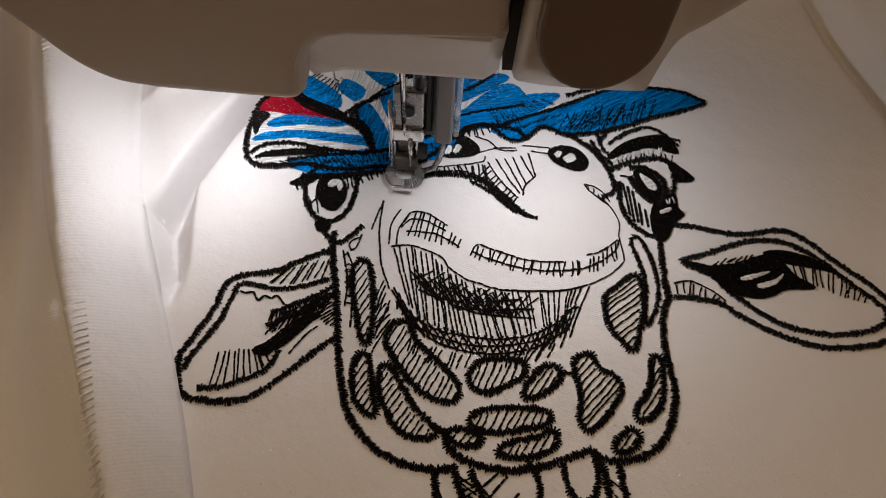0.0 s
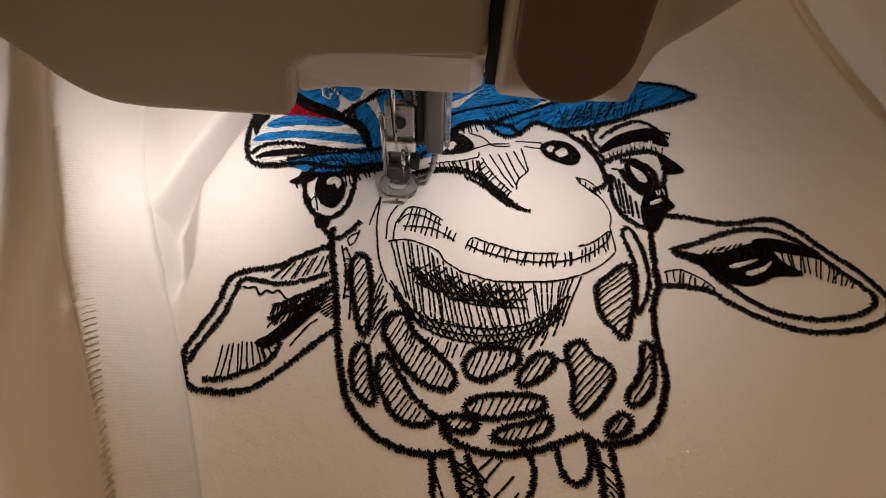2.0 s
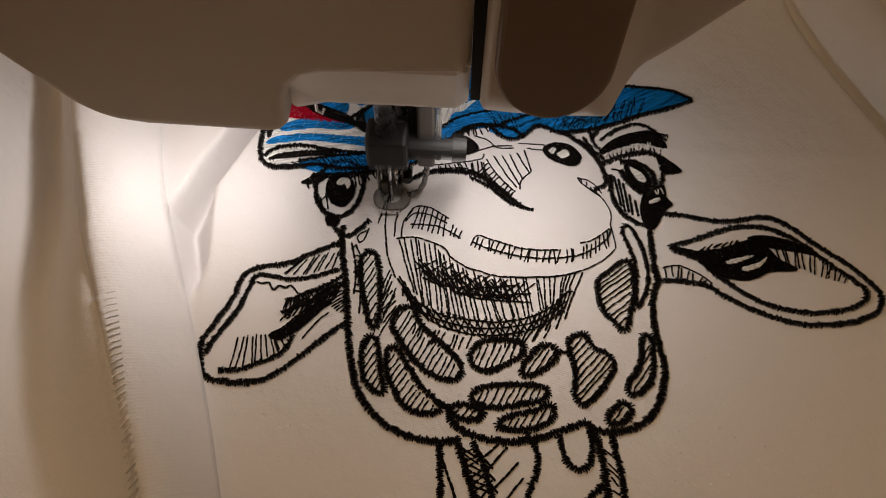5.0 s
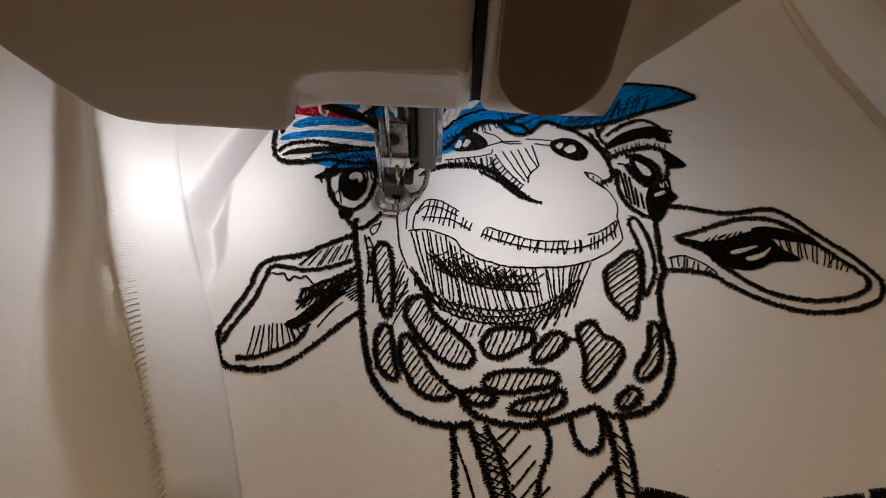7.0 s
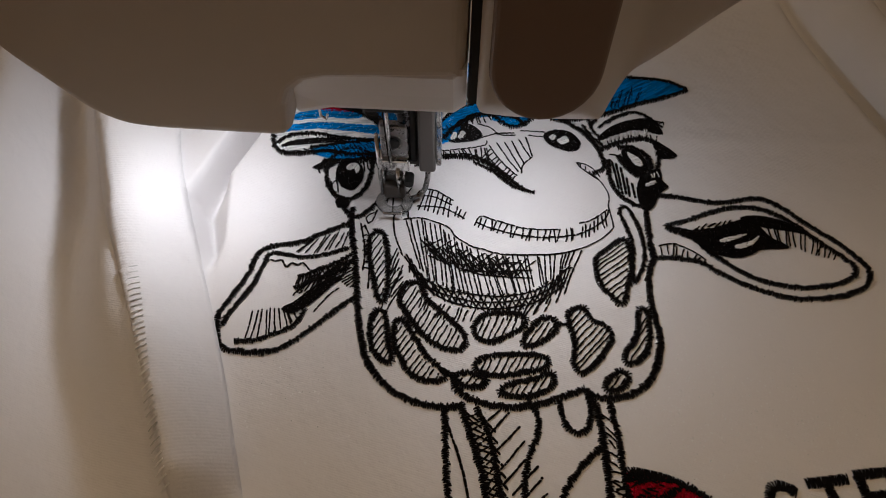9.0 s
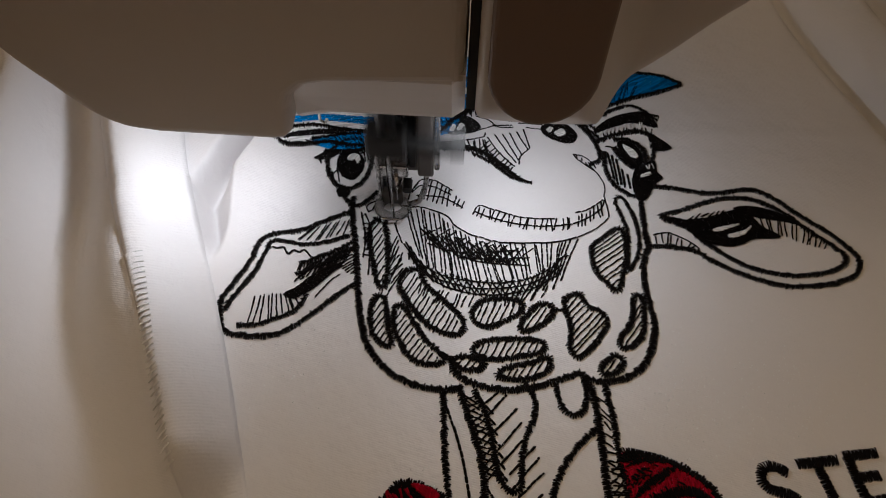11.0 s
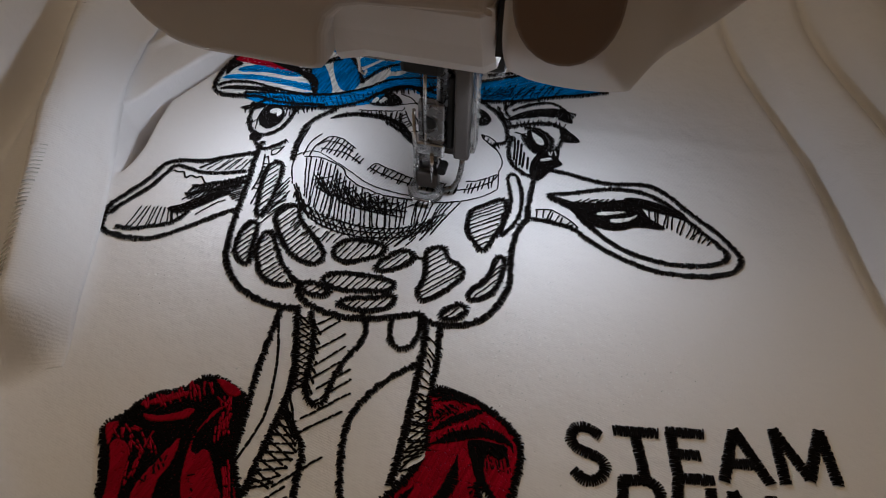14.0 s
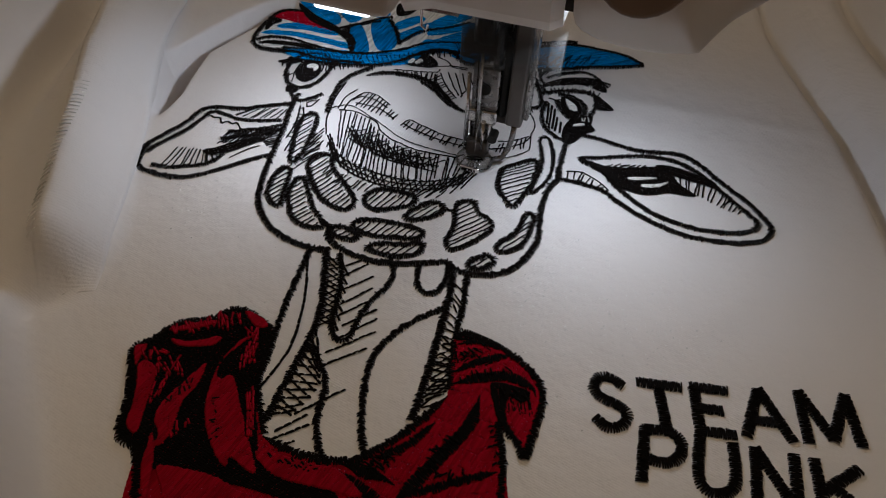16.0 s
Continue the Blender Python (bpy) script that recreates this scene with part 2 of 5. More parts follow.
class Stitches:
    """Threads sewn into the shirt, in millimetres on its surface; each thread is a low arch of its own."""

    def __init__(self, over=0.0):
        self.verts, self.faces, self.over = [], [], over

    def strand(self, a, b, w, height, base=0.05):
        a, b = np.array(a, float), np.array(b, float)
        d = b - a
        length = math.hypot(*d)
        if length < 0.05:
            return
        side = np.array((-d[1], d[0])) / length * w / 2
        first = len(self.verts)
        ends = min(0.3, 0.35 / length)
        for s, z, k in ((0, base - 0.1, 0.6), (ends, height, 1.0), (1 - ends, height, 1.0), (1, base - 0.1, 0.6)):
            c = a + d * s
            for f, up in ((-1, 0), (0, w * 0.42), (1, 0)):
                q = c + side * f * k
                self.verts.append((q[0] / 1000, q[1] / 1000, (z + up) / 1000))
        for i in range(3):
            o = first + 3 * i
            self.faces += [(o, o + 3, o + 4, o + 1), (o + 1, o + 4, o + 5, o + 2)]

    def satin(self, points, width, closed=False, taper=False):
        """A zigzag of threads from edge to edge, its turns standing out as small teeth."""
        wide = width > 3.1
        pitch = 0.26 if wide else 0.31
        line = smooth_line(points, closed, pitch)
        last, tip = None, 1
        for i, c in enumerate(line):
            d = line[min(i + 1, len(line) - 1)] - line[max(i - 1, 0)]
            d = d / (np.linalg.norm(d) + 1e-9)
            n = np.array((-d[1], d[0])) * tip
            reach = width * 0.435 + (dice.uniform(-0.12, 0.22) if wide else dice.choice((-0.16, 0.02, 0.1, 0.2, 0.42)) + dice.uniform(-0.06, 0.06))
            if taper:
                reach *= min(1, (i + 1) * pitch / (1.6 * width), (len(line) - i) * pitch / (1.6 * width))
            here = c + n * reach + d * dice.uniform(-0.12, 0.12)
            if last is not None:
                self.strand(last, here, 0.41, 0.40 + self.over + dice.uniform(0, 0.15))
            last, tip = here, -tip

    def run(self, points, w=0.58):
        line = smooth_line(points, False, 0.4)
        i = 0
        while i < len(line) - 1:
            j = min(len(line) - 1, i + dice.randint(4, 7))
            wob = np.array((dice.uniform(-0.1, 0.1), dice.uniform(-0.1, 0.1)))
            self.strand(line[i] + wob, line[j] + wob, w * dice.uniform(0.85, 1.1), 0.22 + self.over)
            i = j

    def hatch(self, one, other, n, jitter=0.4):
        a, b = smooth_line(one), smooth_line(other)
        for k in range(n):
            s = min(1, max(0, (k + 0.5 + dice.uniform(-0.3, 0.3)) / n))
            p, q = a[int(s * (len(a) - 1))], b[int(s * (len(b) - 1))]
            p = p + np.array((dice.uniform(-jitter, jitter), dice.uniform(-jitter, jitter)))
            q = q + np.array((dice.uniform(-jitter, jitter), dice.uniform(-jitter, jitter)))
            mid = (p + q) / 2 + np.array((dice.uniform(-0.25, 0.25), dice.uniform(-0.2, 0.2)))
            self.run([p, mid, q], 0.53)

    def net(self, one, other, n, lean, jitter=0.25, w=0.56):
        """Crossing running stitches between two lines."""
        a, b = smooth_line(one), smooth_line(other)
        for k in range(n):
            for f, g in ((k / n, k / n + lean), (k / n + lean, k / n)):
                p, q = (m[int(min(1, max(0, r + dice.uniform(-0.15, 0.15) / n)) * (len(m) - 1))] for m, r in ((a, f), (b, g)))
                p, q = (r + np.array((dice.uniform(-jitter, jitter), dice.uniform(-jitter, jitter))) for r in (p, q))
                self.run([p, (p + q) / 2 + np.array((dice.uniform(-0.3, 0.3), dice.uniform(-0.2, 0.2))), q], w)

    def fill(self, outline, angle, height=0.3):
        """Rows of parallel threads inside a smooth outline."""
        edge = smooth_line(outline, True, 0.6)
        c, s = math.cos(radians(angle)), math.sin(radians(angle))
        turned = np.stack([edge[:, 0] * c + edge[:, 1] * s, -edge[:, 0] * s + edge[:, 1] * c], 1)
        nxt = np.roll(turned, -1, 0)
        row, spread = turned[:, 1].min(), 0.34
        while row < turned[:, 1].max():
            hit = ((turned[:, 1] <= row) & (nxt[:, 1] > row)) | ((turned[:, 1] > row) & (nxt[:, 1] <= row))
            p, q = turned[hit], nxt[hit]
            xs = sorted(p[:, 0] + (row - p[:, 1]) / (q[:, 1] - p[:, 1]) * (q[:, 0] - p[:, 0]))
            for x0, x1 in zip(xs[::2], xs[1::2]):
                x = x0 - dice.uniform(0, 0.3)
                end = x1 + dice.uniform(0, 0.3)
                first = dice.uniform(1.5, 5)
                while x < end - 0.1:
                    stop = min(end, x + first)
                    if end - stop < 0.8:
                        stop = end
                    y = row + dice.uniform(-0.05, 0.05)
                    self.strand((x * c - y * s, x * s + y * c), (stop * c - y * s, stop * s + y * c), 0.46, height + dice.uniform(0, 0.08), height - 0.15)
                    x, first = stop, 4.5
            row += spread

    def shade(self, outline, angle, gap=1.5, inset=1.1):
        """Loose parallel running stitches inside an outline."""
        edge = smooth_line(outline, True, 0.6)
        c, s = math.cos(radians(angle)), math.sin(radians(angle))
        turned = np.stack([edge[:, 0] * c + edge[:, 1] * s, -edge[:, 0] * s + edge[:, 1] * c], 1)
        nxt = np.roll(turned, -1, 0)
        row = turned[:, 1].min() + inset
        while row < turned[:, 1].max() - inset * 0.5:
            hit = ((turned[:, 1] <= row) & (nxt[:, 1] > row)) | ((turned[:, 1] > row) & (nxt[:, 1] <= row))
            p, q = turned[hit], nxt[hit]
            xs = sorted(p[:, 0] + (row - p[:, 1]) / (q[:, 1] - p[:, 1]) * (q[:, 0] - p[:, 0]))
            for x0, x1 in zip(xs[::2], xs[1::2]):
                x0, x1 = x0 + dice.uniform(0, 0.5), x1 - inset * 0.6 - dice.uniform(0, 1.2)
                if x1 - x0 > 1.0:
                    bend = dice.uniform(-0.3, 0.3)
                    pts = [(x0, row - 0.25), ((2 * x0 + x1) / 3, row + bend), ((x0 + 2 * x1) / 3, row + bend * 0.5), (x1, row + 0.25)]
                    self.run([(x * c - y * s, x * s + y * c) for x, y in pts], 0.52)
            row += gap * dice.uniform(0.8, 1.2)

    def part(self, name, mat, parent, label=""):
        me = bpy.data.meshes.new(name)
        me.from_pydata(self.verts, [], self.faces)
        me.materials.append(mat)
        ob = new(name, me)
        ob.parent = parent
        return tagged(ob, label)


# ---- room and table ----


def room():
    for name, b in (("wall_north", box(-2, 2.4, 2.0, 2.1, -0.80, 1.75)), ("wall_south", box(-2, 2.4, -1.9, -1.8, -0.80, 1.75)),
                    ("wall_west", box(-2.1, -2, -1.9, 2.1, -0.80, 1.75)), ("wall_east", box(2.4, 2.5, -1.9, 2.1, -0.80, 1.75)),
                    ("ceiling", box(-2.1, 2.5, -1.9, 2.1, 1.75, 1.85))):
        tagged(part(name, b, PAINT), "plain warm painted room surface", "wall" if name != "ceiling" else "ceiling", kind="structure")
    tagged(part("floor", box(-2.1, 2.5, -1.9, 2.1, -0.90, -0.80), WOOD), "brown wooden floor of the room", "floor", kind="structure")
    # room light from out of view; the left panel is added to brighten that side
    for x, y, half in ((0.62, 0.02, 0.54), (-0.85, 0.05, 0.56)):
        lamp = thing("unseen_ceiling_lamp", "unseen square warm ceiling lamp with glowing shade", "lamp", (x, y, 1.75), group="ceiling lamps")
        part("shade", box(-half, half, -half, half, -0.06, 0.0, 0.01), BULB, lamp)
    table = thing("table", "brown oak sewing table", "table", (0.0, 0.2, -0.80))
    part("tabletop", box(-0.8, 0.8, -0.42, 0.5, 0.70, 0.735, 0.004), WOOD, table)
    for x in (-0.75, 0.75):
        for y in (-0.37, 0.45):
            part("leg", box(x - 0.03, x + 0.03, y - 0.03, y + 0.03, 0, 0.70, 0.004), WOOD, table)


room()

# ---- the shirt, which rides on the hoop ----
SEAM, ALONG = Vector((-0.0905, 0.0075)), Vector((-0.386, 0.922))
ACROSS = Vector((0.922, 0.386))


def ease(k):
    k = min(1, max(0, k))
    return k * k * (3 - 2 * k)


def bump(x, centre, width):
    return math.exp(-((x - centre) / width) ** 2)


ROLL_U = [-0.060, -0.050, -0.042, -0.034, -0.026, -0.019, -0.0140, -0.007, 0.0, 0.005, 0.009, 0.0125, 0.0155]
ROLL_Z = [0.012, 0.020, 0.0235, 0.0215, 0.0140, 0.0045, -0.0030, 0.006, 0.0165, 0.0145, 0.0095, 0.0040, 0.0]


def band_spread(v):
    """The band over the roll is wider at its far end."""
    return max(0.9, (0.0205 + 0.085 * (v + 0.008)) / 0.0170)


def cloth_height(x, y):
    """Height of the shirt over the bed: flat in the hoop, bunched in rolls beside it."""
    p = Vector((x, y)) - SEAM
    u, v = p.dot(ACROSS), p.dot(ALONG)
    sway = 0.0025 * math.sin(v * 28) + 0.0015 * math.sin(v * 61 + 1)
    # the valley beside the roll runs away from the seam towards the operator
    valley = np.interp(v, [-0.028, 0.014, 0.050, 0.101], [0.0255, 0.0197, 0.0135, 0.0085])
    across = u / band_spread(v) if u > 0 else u * 0.0140 / valley
    blur = 0.0014 if u > 0 else 0.0020
    z = sum(np.interp(across + sway + k * blur, ROLL_U, ROLL_Z) for k in (-2, -1, 0, 1, 2)) / 5
    # it lies flat nearer the operator, before a loose bulge
    z *= 1 - 0.9 * ease((-0.044 - v) / 0.020)
    z += 0.012 * ease((-0.74 * (x + 0.0463) - 0.675 * (y + 0.0753) + 0.003) / 0.008) * ease((-0.056 - v) / 0.014)
    e = 0.93 * (x + 0.062) - 0.36 * (y + 0.0487)
    z -= 0.004 * bump(e, 0, 0.005) * bump(y, -0.050, 0.018)
    # a pulled crease that runs into the hoop
    rim = np.interp(y, [0.0276, 0.044, 0.058, 0.070, 0.090, 0.110], [-0.0760, -0.0762, -0.0785, -0.0798, -0.0722, -0.0622])
    bank = np.interp(y, [0.0276, 0.040, 0.059, 0.079, 0.095, 0.115], [-0.0765, -0.0815, -0.0884, -0.0828, -0.0764, -0.0652])
    dip = ease((y - 0.028) / 0.018) * ease((0.125 - y) / 0.020)
    slope = 0.0135 * ease((rim + 0.0015 - x) / max(0.004, rim + 0.0015 - bank)) + 0.0030
    under = 1 / (1 + math.exp(min(40, max(-40, (bank - x) / 0.0005))))
    inside = ease((rim + 0.0025 - x) / 0.003)
    z += dip * (0.0022 * (1 - under) * ease((x + 0.112) / 0.020) - slope * under * inside)
    z += 0.0040 * bump(x + 0.0950 - 0.75 * (y - 0.105), 0, 0.004) * bump(y, 0.112, 0.012)
    # loose folds on the other side
    q = (x - 0.1385) + (y - 0.14) * 0.32 + 0.0018 * math.sin(y * 52)
    z += 0.013 * (1 / (1 + math.exp(-(q - 0.012) / 0.006))) - 0.008 * bump(q, 0.0, 0.0042)
    z -= 0.009 * bump(q, 0.029, 0.005) - 0.005 * bump(q, 0.050, 0.010)
    z += 0.0006 * bump(y - 0.093 - 0.04 * (x - 0.1), 0, 0.004) * (1 / (1 + math.exp(-(x - 0.07) / 0.01)))
    z += 0.012 * bump(y, 0.215, 0.03) + 0.015 * bump(y, -0.21, 0.03)
    # the shirt falls to the table past the rolls
    z -= 0.085 * (1 / (1 + math.exp((u + 0.0560 + 0.016 * min(1, max(0, (0.03 - v) / 0.04)) + 0.0015 * math.sin(v * 40)) / 0.0015)))
    z -= 0.085 * (1 / (1 + math.exp((0.33 - x) / 0.02))) + 0.08 * (1 / (1 + math.exp((0.36 - y) / 0.02))) + 0.085 * (1 / (1 + math.exp((y + 0.28) / 0.02)))
    return max(z, -0.0585 + 0.002 * math.sin(x * 90) + 0.002 * math.cos(y * 70))


def sheet(name, us, vs, place, mat, parent, label, keep=None):
    bm = bmesh.new()
    grid = [[bm.verts.new(place(a, b)) for b in vs] for a in us]
    for i in range(len(us) - 1):
        for j in range(len(vs) - 1):
            if keep is None or keep(us[i], vs[j]):
                bm.faces.new((grid[i][j], grid[i + 1][j], grid[i + 1][j + 1], grid[i][j + 1]))
    bmesh.ops.delete(bm, geom=[v for v in bm.verts if not v.link_faces], context="VERTS")
    ob = part(name, bm, mat, parent, label, True)
    thick = ob.modifiers.new("thickness", "SOLIDIFY")
    thick.thickness, thick.offset = 0.0008, -1
    return ob


shirt = thing("t_shirt", "white cotton t-shirt hooped for embroidery, bunched in folds", "shirt")
sheet("fabric", np.concatenate([np.linspace(-0.30, -0.132, 60), np.linspace(-0.13, -0.06, 100), np.linspace(-0.058, 0.102, 60), np.linspace(0.103, 0.19, 90), np.linspace(0.193, 0.38, 60)]), np.concatenate([np.linspace(-0.30, 0.020, 118), np.linspace(0.0212, 0.120, 84), np.linspace(0.1227, 0.40, 100)]),
      lambda x, y: (x, y, cloth_height(x, y) - 0.0001), COTTON, shirt, "white fine-knit cotton jersey",
      lambda x, y: (Vector((x, y)) - SEAM).dot(ACROSS) > -0.0800)


def on_roll(u, v, lift):
    p = SEAM + ACROSS * u + ALONG * v
    return (p.x, p.y, cloth_height(p.x, p.y) + lift)


sheet("rib_band", np.linspace(0.001, 0.0164, 14), np.linspace(-0.060, 0.16, 330),
      lambda u, v: on_roll((u - 0.0025 * math.sin(v * 28)) * band_spread(v), v, 0.0005 * ease((v + 0.060) / 0.012) - 0.0001 + 0.00011 * math.sin(v * 1750 + 3 * math.sin(v * 90)) * ease((0.0055 - u) / 0.0035) + 0.0008 * min(1, (0.0164 - u) * 260, (u - 0.0010) * 500) * ease((v + 0.060) / 0.012) + 0.0010 * min(1, max(0, (v - 0.005) / 0.02)) * min(1, (u - 0.0008) * 300)), RIBBED, shirt, "white ribbed hem band folded over")


def seam():
    bm = bmesh.new()
    v = -0.050
    while v < 0.155:
        a, b = on_roll(0.0020, v, 0.0010), on_roll(0.0050, v + 0.0008, 0.0016)
        m = [(a[i] + b[i]) / 2 + (0.0003 if i == 2 else 0) for i in range(3)]
        tube([a, m, b], 0.00022, 5, bm)
        v += 0.0019
    part("overlock_seam", bm, WHITE_THREAD, shirt, "white overlocked seam stitches")


seam()

# ---- the embroidery ----
B = Stitches()
B.satin([(-35.4, 57.2), (-34.9, 50.2), (-32.7, 39.6), (-30.8, 29.6), (-28.9, 18.2), (-26.6, 9.2), (-23.6, 2.4), (-17.3, -4), (-9.1, -7.5), (-1.2, -8.3), (3.2, -7.1)], 2.3)
B.satin([(-0.1, 1.5), (1.4, -2.9), (6.6, -5.9), (16, -7.3), (25.4, -5.6), (31.7, -3.1), (37.4, -0.8)], 2.3)
B.satin([(60.5, 47.2), (61.2, 43.5), (59.2, 38.9), (58.5, 31.9), (59, 25.2), (60.1, 16.1), (58.6, 8), (55, 1.9), (49.1, -2.1), (41.2, -3.1), (37.2, -1)], 2.3)
B.satin([(60.2, 66.5), (60.2, 56.8), (60.5, 49.3), (60.8, 43.5)], 2.0)
B.satin([(-39.6, 58.3), (-34.8, 53.5), (-30.4, 55.9), (-27.5, 59.9)], 1.8)
B.satin([(-3.7, 2.7), (0.2, 1.4)], 1.8)
B.run([(-30.8, 50.8), (-28, 44.1), (-27.5, 35.8), (-27.1, 27.5)])
B.run([(-32.1, 51.4), (-29.7, 41.9), (-29.3, 33.7)])
B.run([(-27.2, 56.8), (-28.1, 53.2), (-29.3, 50.9), (-30.6, 53.7), (-27.8, 55.9)])
B.hatch([(-30.7, 50.4), (-28.1, 42), (-27.4, 33.8)], [(-32, 49.2), (-30, 40.8), (-29.7, 33.7)], 8)
B.satin([(30, 18.9), (33.4, 19.4)], 1.2)
B.hatch([(-20.2, 44.6), (-17.3, 36.4), (-15.1, 30.6)], [(-21.3, 37.8), (-20, 24.4), (-21.3, 20.2)], 6)
face = B.part("embroidered_face", BLACK_THREAD, shirt, "black satin-stitched giraffe face outline")
B = Stitches()
B.satin([(-16.7, 75.2), (-11, 79.1), (-2.7, 80.5), (6.4, 79.3), (13.7, 73.3), (18, 69.3), (22.4, 67.1)], 2.5, False, True)
B.satin([(3.4, 78.3), (9.6, 75), (15.4, 69.9), (20.1, 67.6), (24, 66.7)], 1.6)
B.run([(-44.4, 65.4), (-36.2, 74.7), (-29.2, 79.5), (-19.2, 83)])
B.hatch([(-43.2, 60.4), (-34.5, 70.8), (-23.9, 77.5)], [(-44.9, 66.3), (-36.5, 75.3), (-25.5, 81.6)], 16)
B.hatch([(-8, 82.1), (-0.3, 83.8), (7.9, 85)], [(-7.8, 79.1), (-0.1, 80.1), (9.6, 75)], 12)
B.run([(-8.4, 82.5), (-0.3, 84), (7.1, 86), (7.8, 88.1)])
B.run([(-8.9, 80.5), (1.7, 81.7), (9.6, 77.7), (16.3, 71.8)])
B.hatch([(7.9, 85), (13.4, 78.9), (18.8, 72)], [(4.7, 80.3), (9.6, 75), (16.9, 69)], 9)
B.run([(-22, 68.8), (-23.4, 64.6), (-24.6, 58.7)])
B.part("muzzle_line", BLACK_THREAD, face, "black satin line over the muzzle")
B = Stitches()
B.run([(7, 83), (11.5, 76.8), (16.3, 72.5)])
B.run([(8.4, 86.1), (13.4, 78.4), (18.2, 73.4)])
B.run([(11, 87.5), (15.3, 80), (18.8, 75.1)])
B.run([(13.7, 87.9), (19.6, 76.3)])
B.run([(16.3, 88.6), (20.7, 78.3)])
B.run([(18.8, 89.2), (22.7, 81.4)])
B.run([(21.2, 90.7), (23.5, 82)])
B.run([(23.5, 82), (20.2, 78.1), (19.6, 74.4)])
B.run([(6.9, 85), (9.6, 75.7), (15.4, 70.8)])
B.run([(4.2, 95.6), (9.3, 93.8), (12.1, 90.9), (17.6, 91.2)])
B.run([(5.4, 89.2), (11.3, 91.6), (17.2, 92.2)])
B.run([(19.2, 93.4), (28.1, 93.1)])
B.run([(22.2, 91.5), (28.7, 90.6)])
B.satin([(33.3, 100), (41, 93.9), (45.6, 87.8), (47.7, 81.7), (47.7, 78), (43.6, 75.8)], 2.0)
B.run([(38.4, 80.4), (39.9, 78), (43.5, 74.9), (45.7, 73.1)])
B.run([(38.4, 80.4), (43.2, 78.7), (46.2, 74.5)])
B.hatch([(39.2, 80.4), (45.1, 75.4)], [(39.5, 78.5), (44.2, 74)], 4)
B.part("nose_hatching", BLACK_THREAD, face, "thin running-stitch hatching on the nose")
B = Stitches()
B.run([(-15.7, 61.8), (-13.4, 65.8), (-8.6, 65.5), (-2.7, 61.8)])
B.run([(-16.1, 60.1), (-13.7, 63.3), (-8.5, 62.8), (-3, 60.1)])
B.run([(-14.6, 59), (-5.7, 58.7), (1.3, 54.8)])
B.hatch([(-13.4, 65.8), (-8.6, 65.5), (-2.7, 61.8)], [(-14.5, 57.4), (-9, 56.7), (-3.8, 55.1)], 7)
B.hatch([(-1.5, 60.2), (2.9, 56.9)], [(-2.1, 55.4), (1.7, 54.4)], 3)
B.run([(-16.6, 66.4), (-19.1, 61.1), (-19.2, 54.1)])
B.run([(-14.3, 64.3), (-16.9, 59.2), (-17, 54.2)])
B.run([(-22.2, 69.2), (-22.4, 58.9), (-21.3, 51), (-20, 45.4), (-17.5, 39.9)])
B.run([(4.4, 52.3), (6.4, 56.3), (9.8, 55.3), (13.2, 54.2), (21.6, 52.2), (31.7, 52.4)])
B.run([(4.7, 53.8), (9.8, 51.8), (18.2, 49.7), (28.3, 49.3), (38.4, 51.3), (46.3, 56.9), (48.2, 61.4)])
B.hatch([(6, 55.9), (13.2, 54.4), (21.6, 52.4), (31.7, 52.8), (40.3, 54.9), (47.5, 60.9)], [(4.8, 51.9), (11.5, 50.2), (19.1, 48.2), (29.9, 47.7), (40, 50.1), (48.1, 55.4)], 26)
B.run([(38.3, 55.4), (42.9, 57.1), (47.7, 61.3)])
B.run([(42.6, 76.4), (45.7, 73.2), (48.5, 67.5), (48.1, 62.4), (48.9, 57.4), (48.8, 53.5), (43.2, 48.4), (38.1, 45.6), (31.4, 43.5), (21.5, 42.3), (13.3, 42)], 0.45)
B.run([(-18.6, 53.5), (-14, 54.4), (-8.8, 53.4), (-3.6, 51.2), (-2, 48.4), (3.3, 44.9), (8.3, 43.4), (14.9, 42.1), (31.4, 43.3), (38.1, 45.6)])
B.hatch([(-18.6, 53.2), (-13.9, 54), (-7, 52.3), (-2.5, 48), (5, 43.2), (14.9, 41.9), (31.4, 43.1), (37.3, 45.2)], [(-12.2, 35.2), (-7, 31), (0.4, 28.2), (7, 27.4), (15.2, 27.6), (24, 30.8), (30.6, 35), (34, 40)], 36, 0.6)
B.run([(-17, 39.9), (-12.5, 33.9), (-5.8, 29.5), (2.3, 27.6), (13.4, 27.2), (22.9, 29.5), (29.4, 33.4), (34.8, 39.5)])
B.run([(-15.6, 36.4), (-7.2, 27.2), (2.4, 23.5), (13.4, 23.1), (24.5, 26.2), (32.6, 32.2)])
B.net([(-16.4, 40.5), (-9.8, 32.6), (2.3, 28.4), (13.4, 28), (24.5, 31), (33.4, 38.5)], [(-14.6, 33.6), (-6, 26), (4.5, 22.4), (15.4, 22.2), (25.7, 25.8), (32.6, 31.2)], 27, 0.055, 0.4)
B.run([(-16.2, 38.4), (-9, 29.4), (2.4, 25.4), (13.4, 25.2), (24.5, 28.2), (33.2, 35)])
B.hatch([(-12.2, 46.6), (-4.6, 44.6), (5.8, 42), (19.8, 40.6)], [(-4.6, 37.1), (2, 35.7), (10.1, 34), (22.7, 34.3)], 13, 0.8)
B.hatch([(-6.4, 47.2), (1.2, 44), (11.6, 41.6), (24.6, 40.6)], [(-11.6, 43), (-3, 38.1), (6.9, 35.1), (18.2, 34)], 14, 0.8)
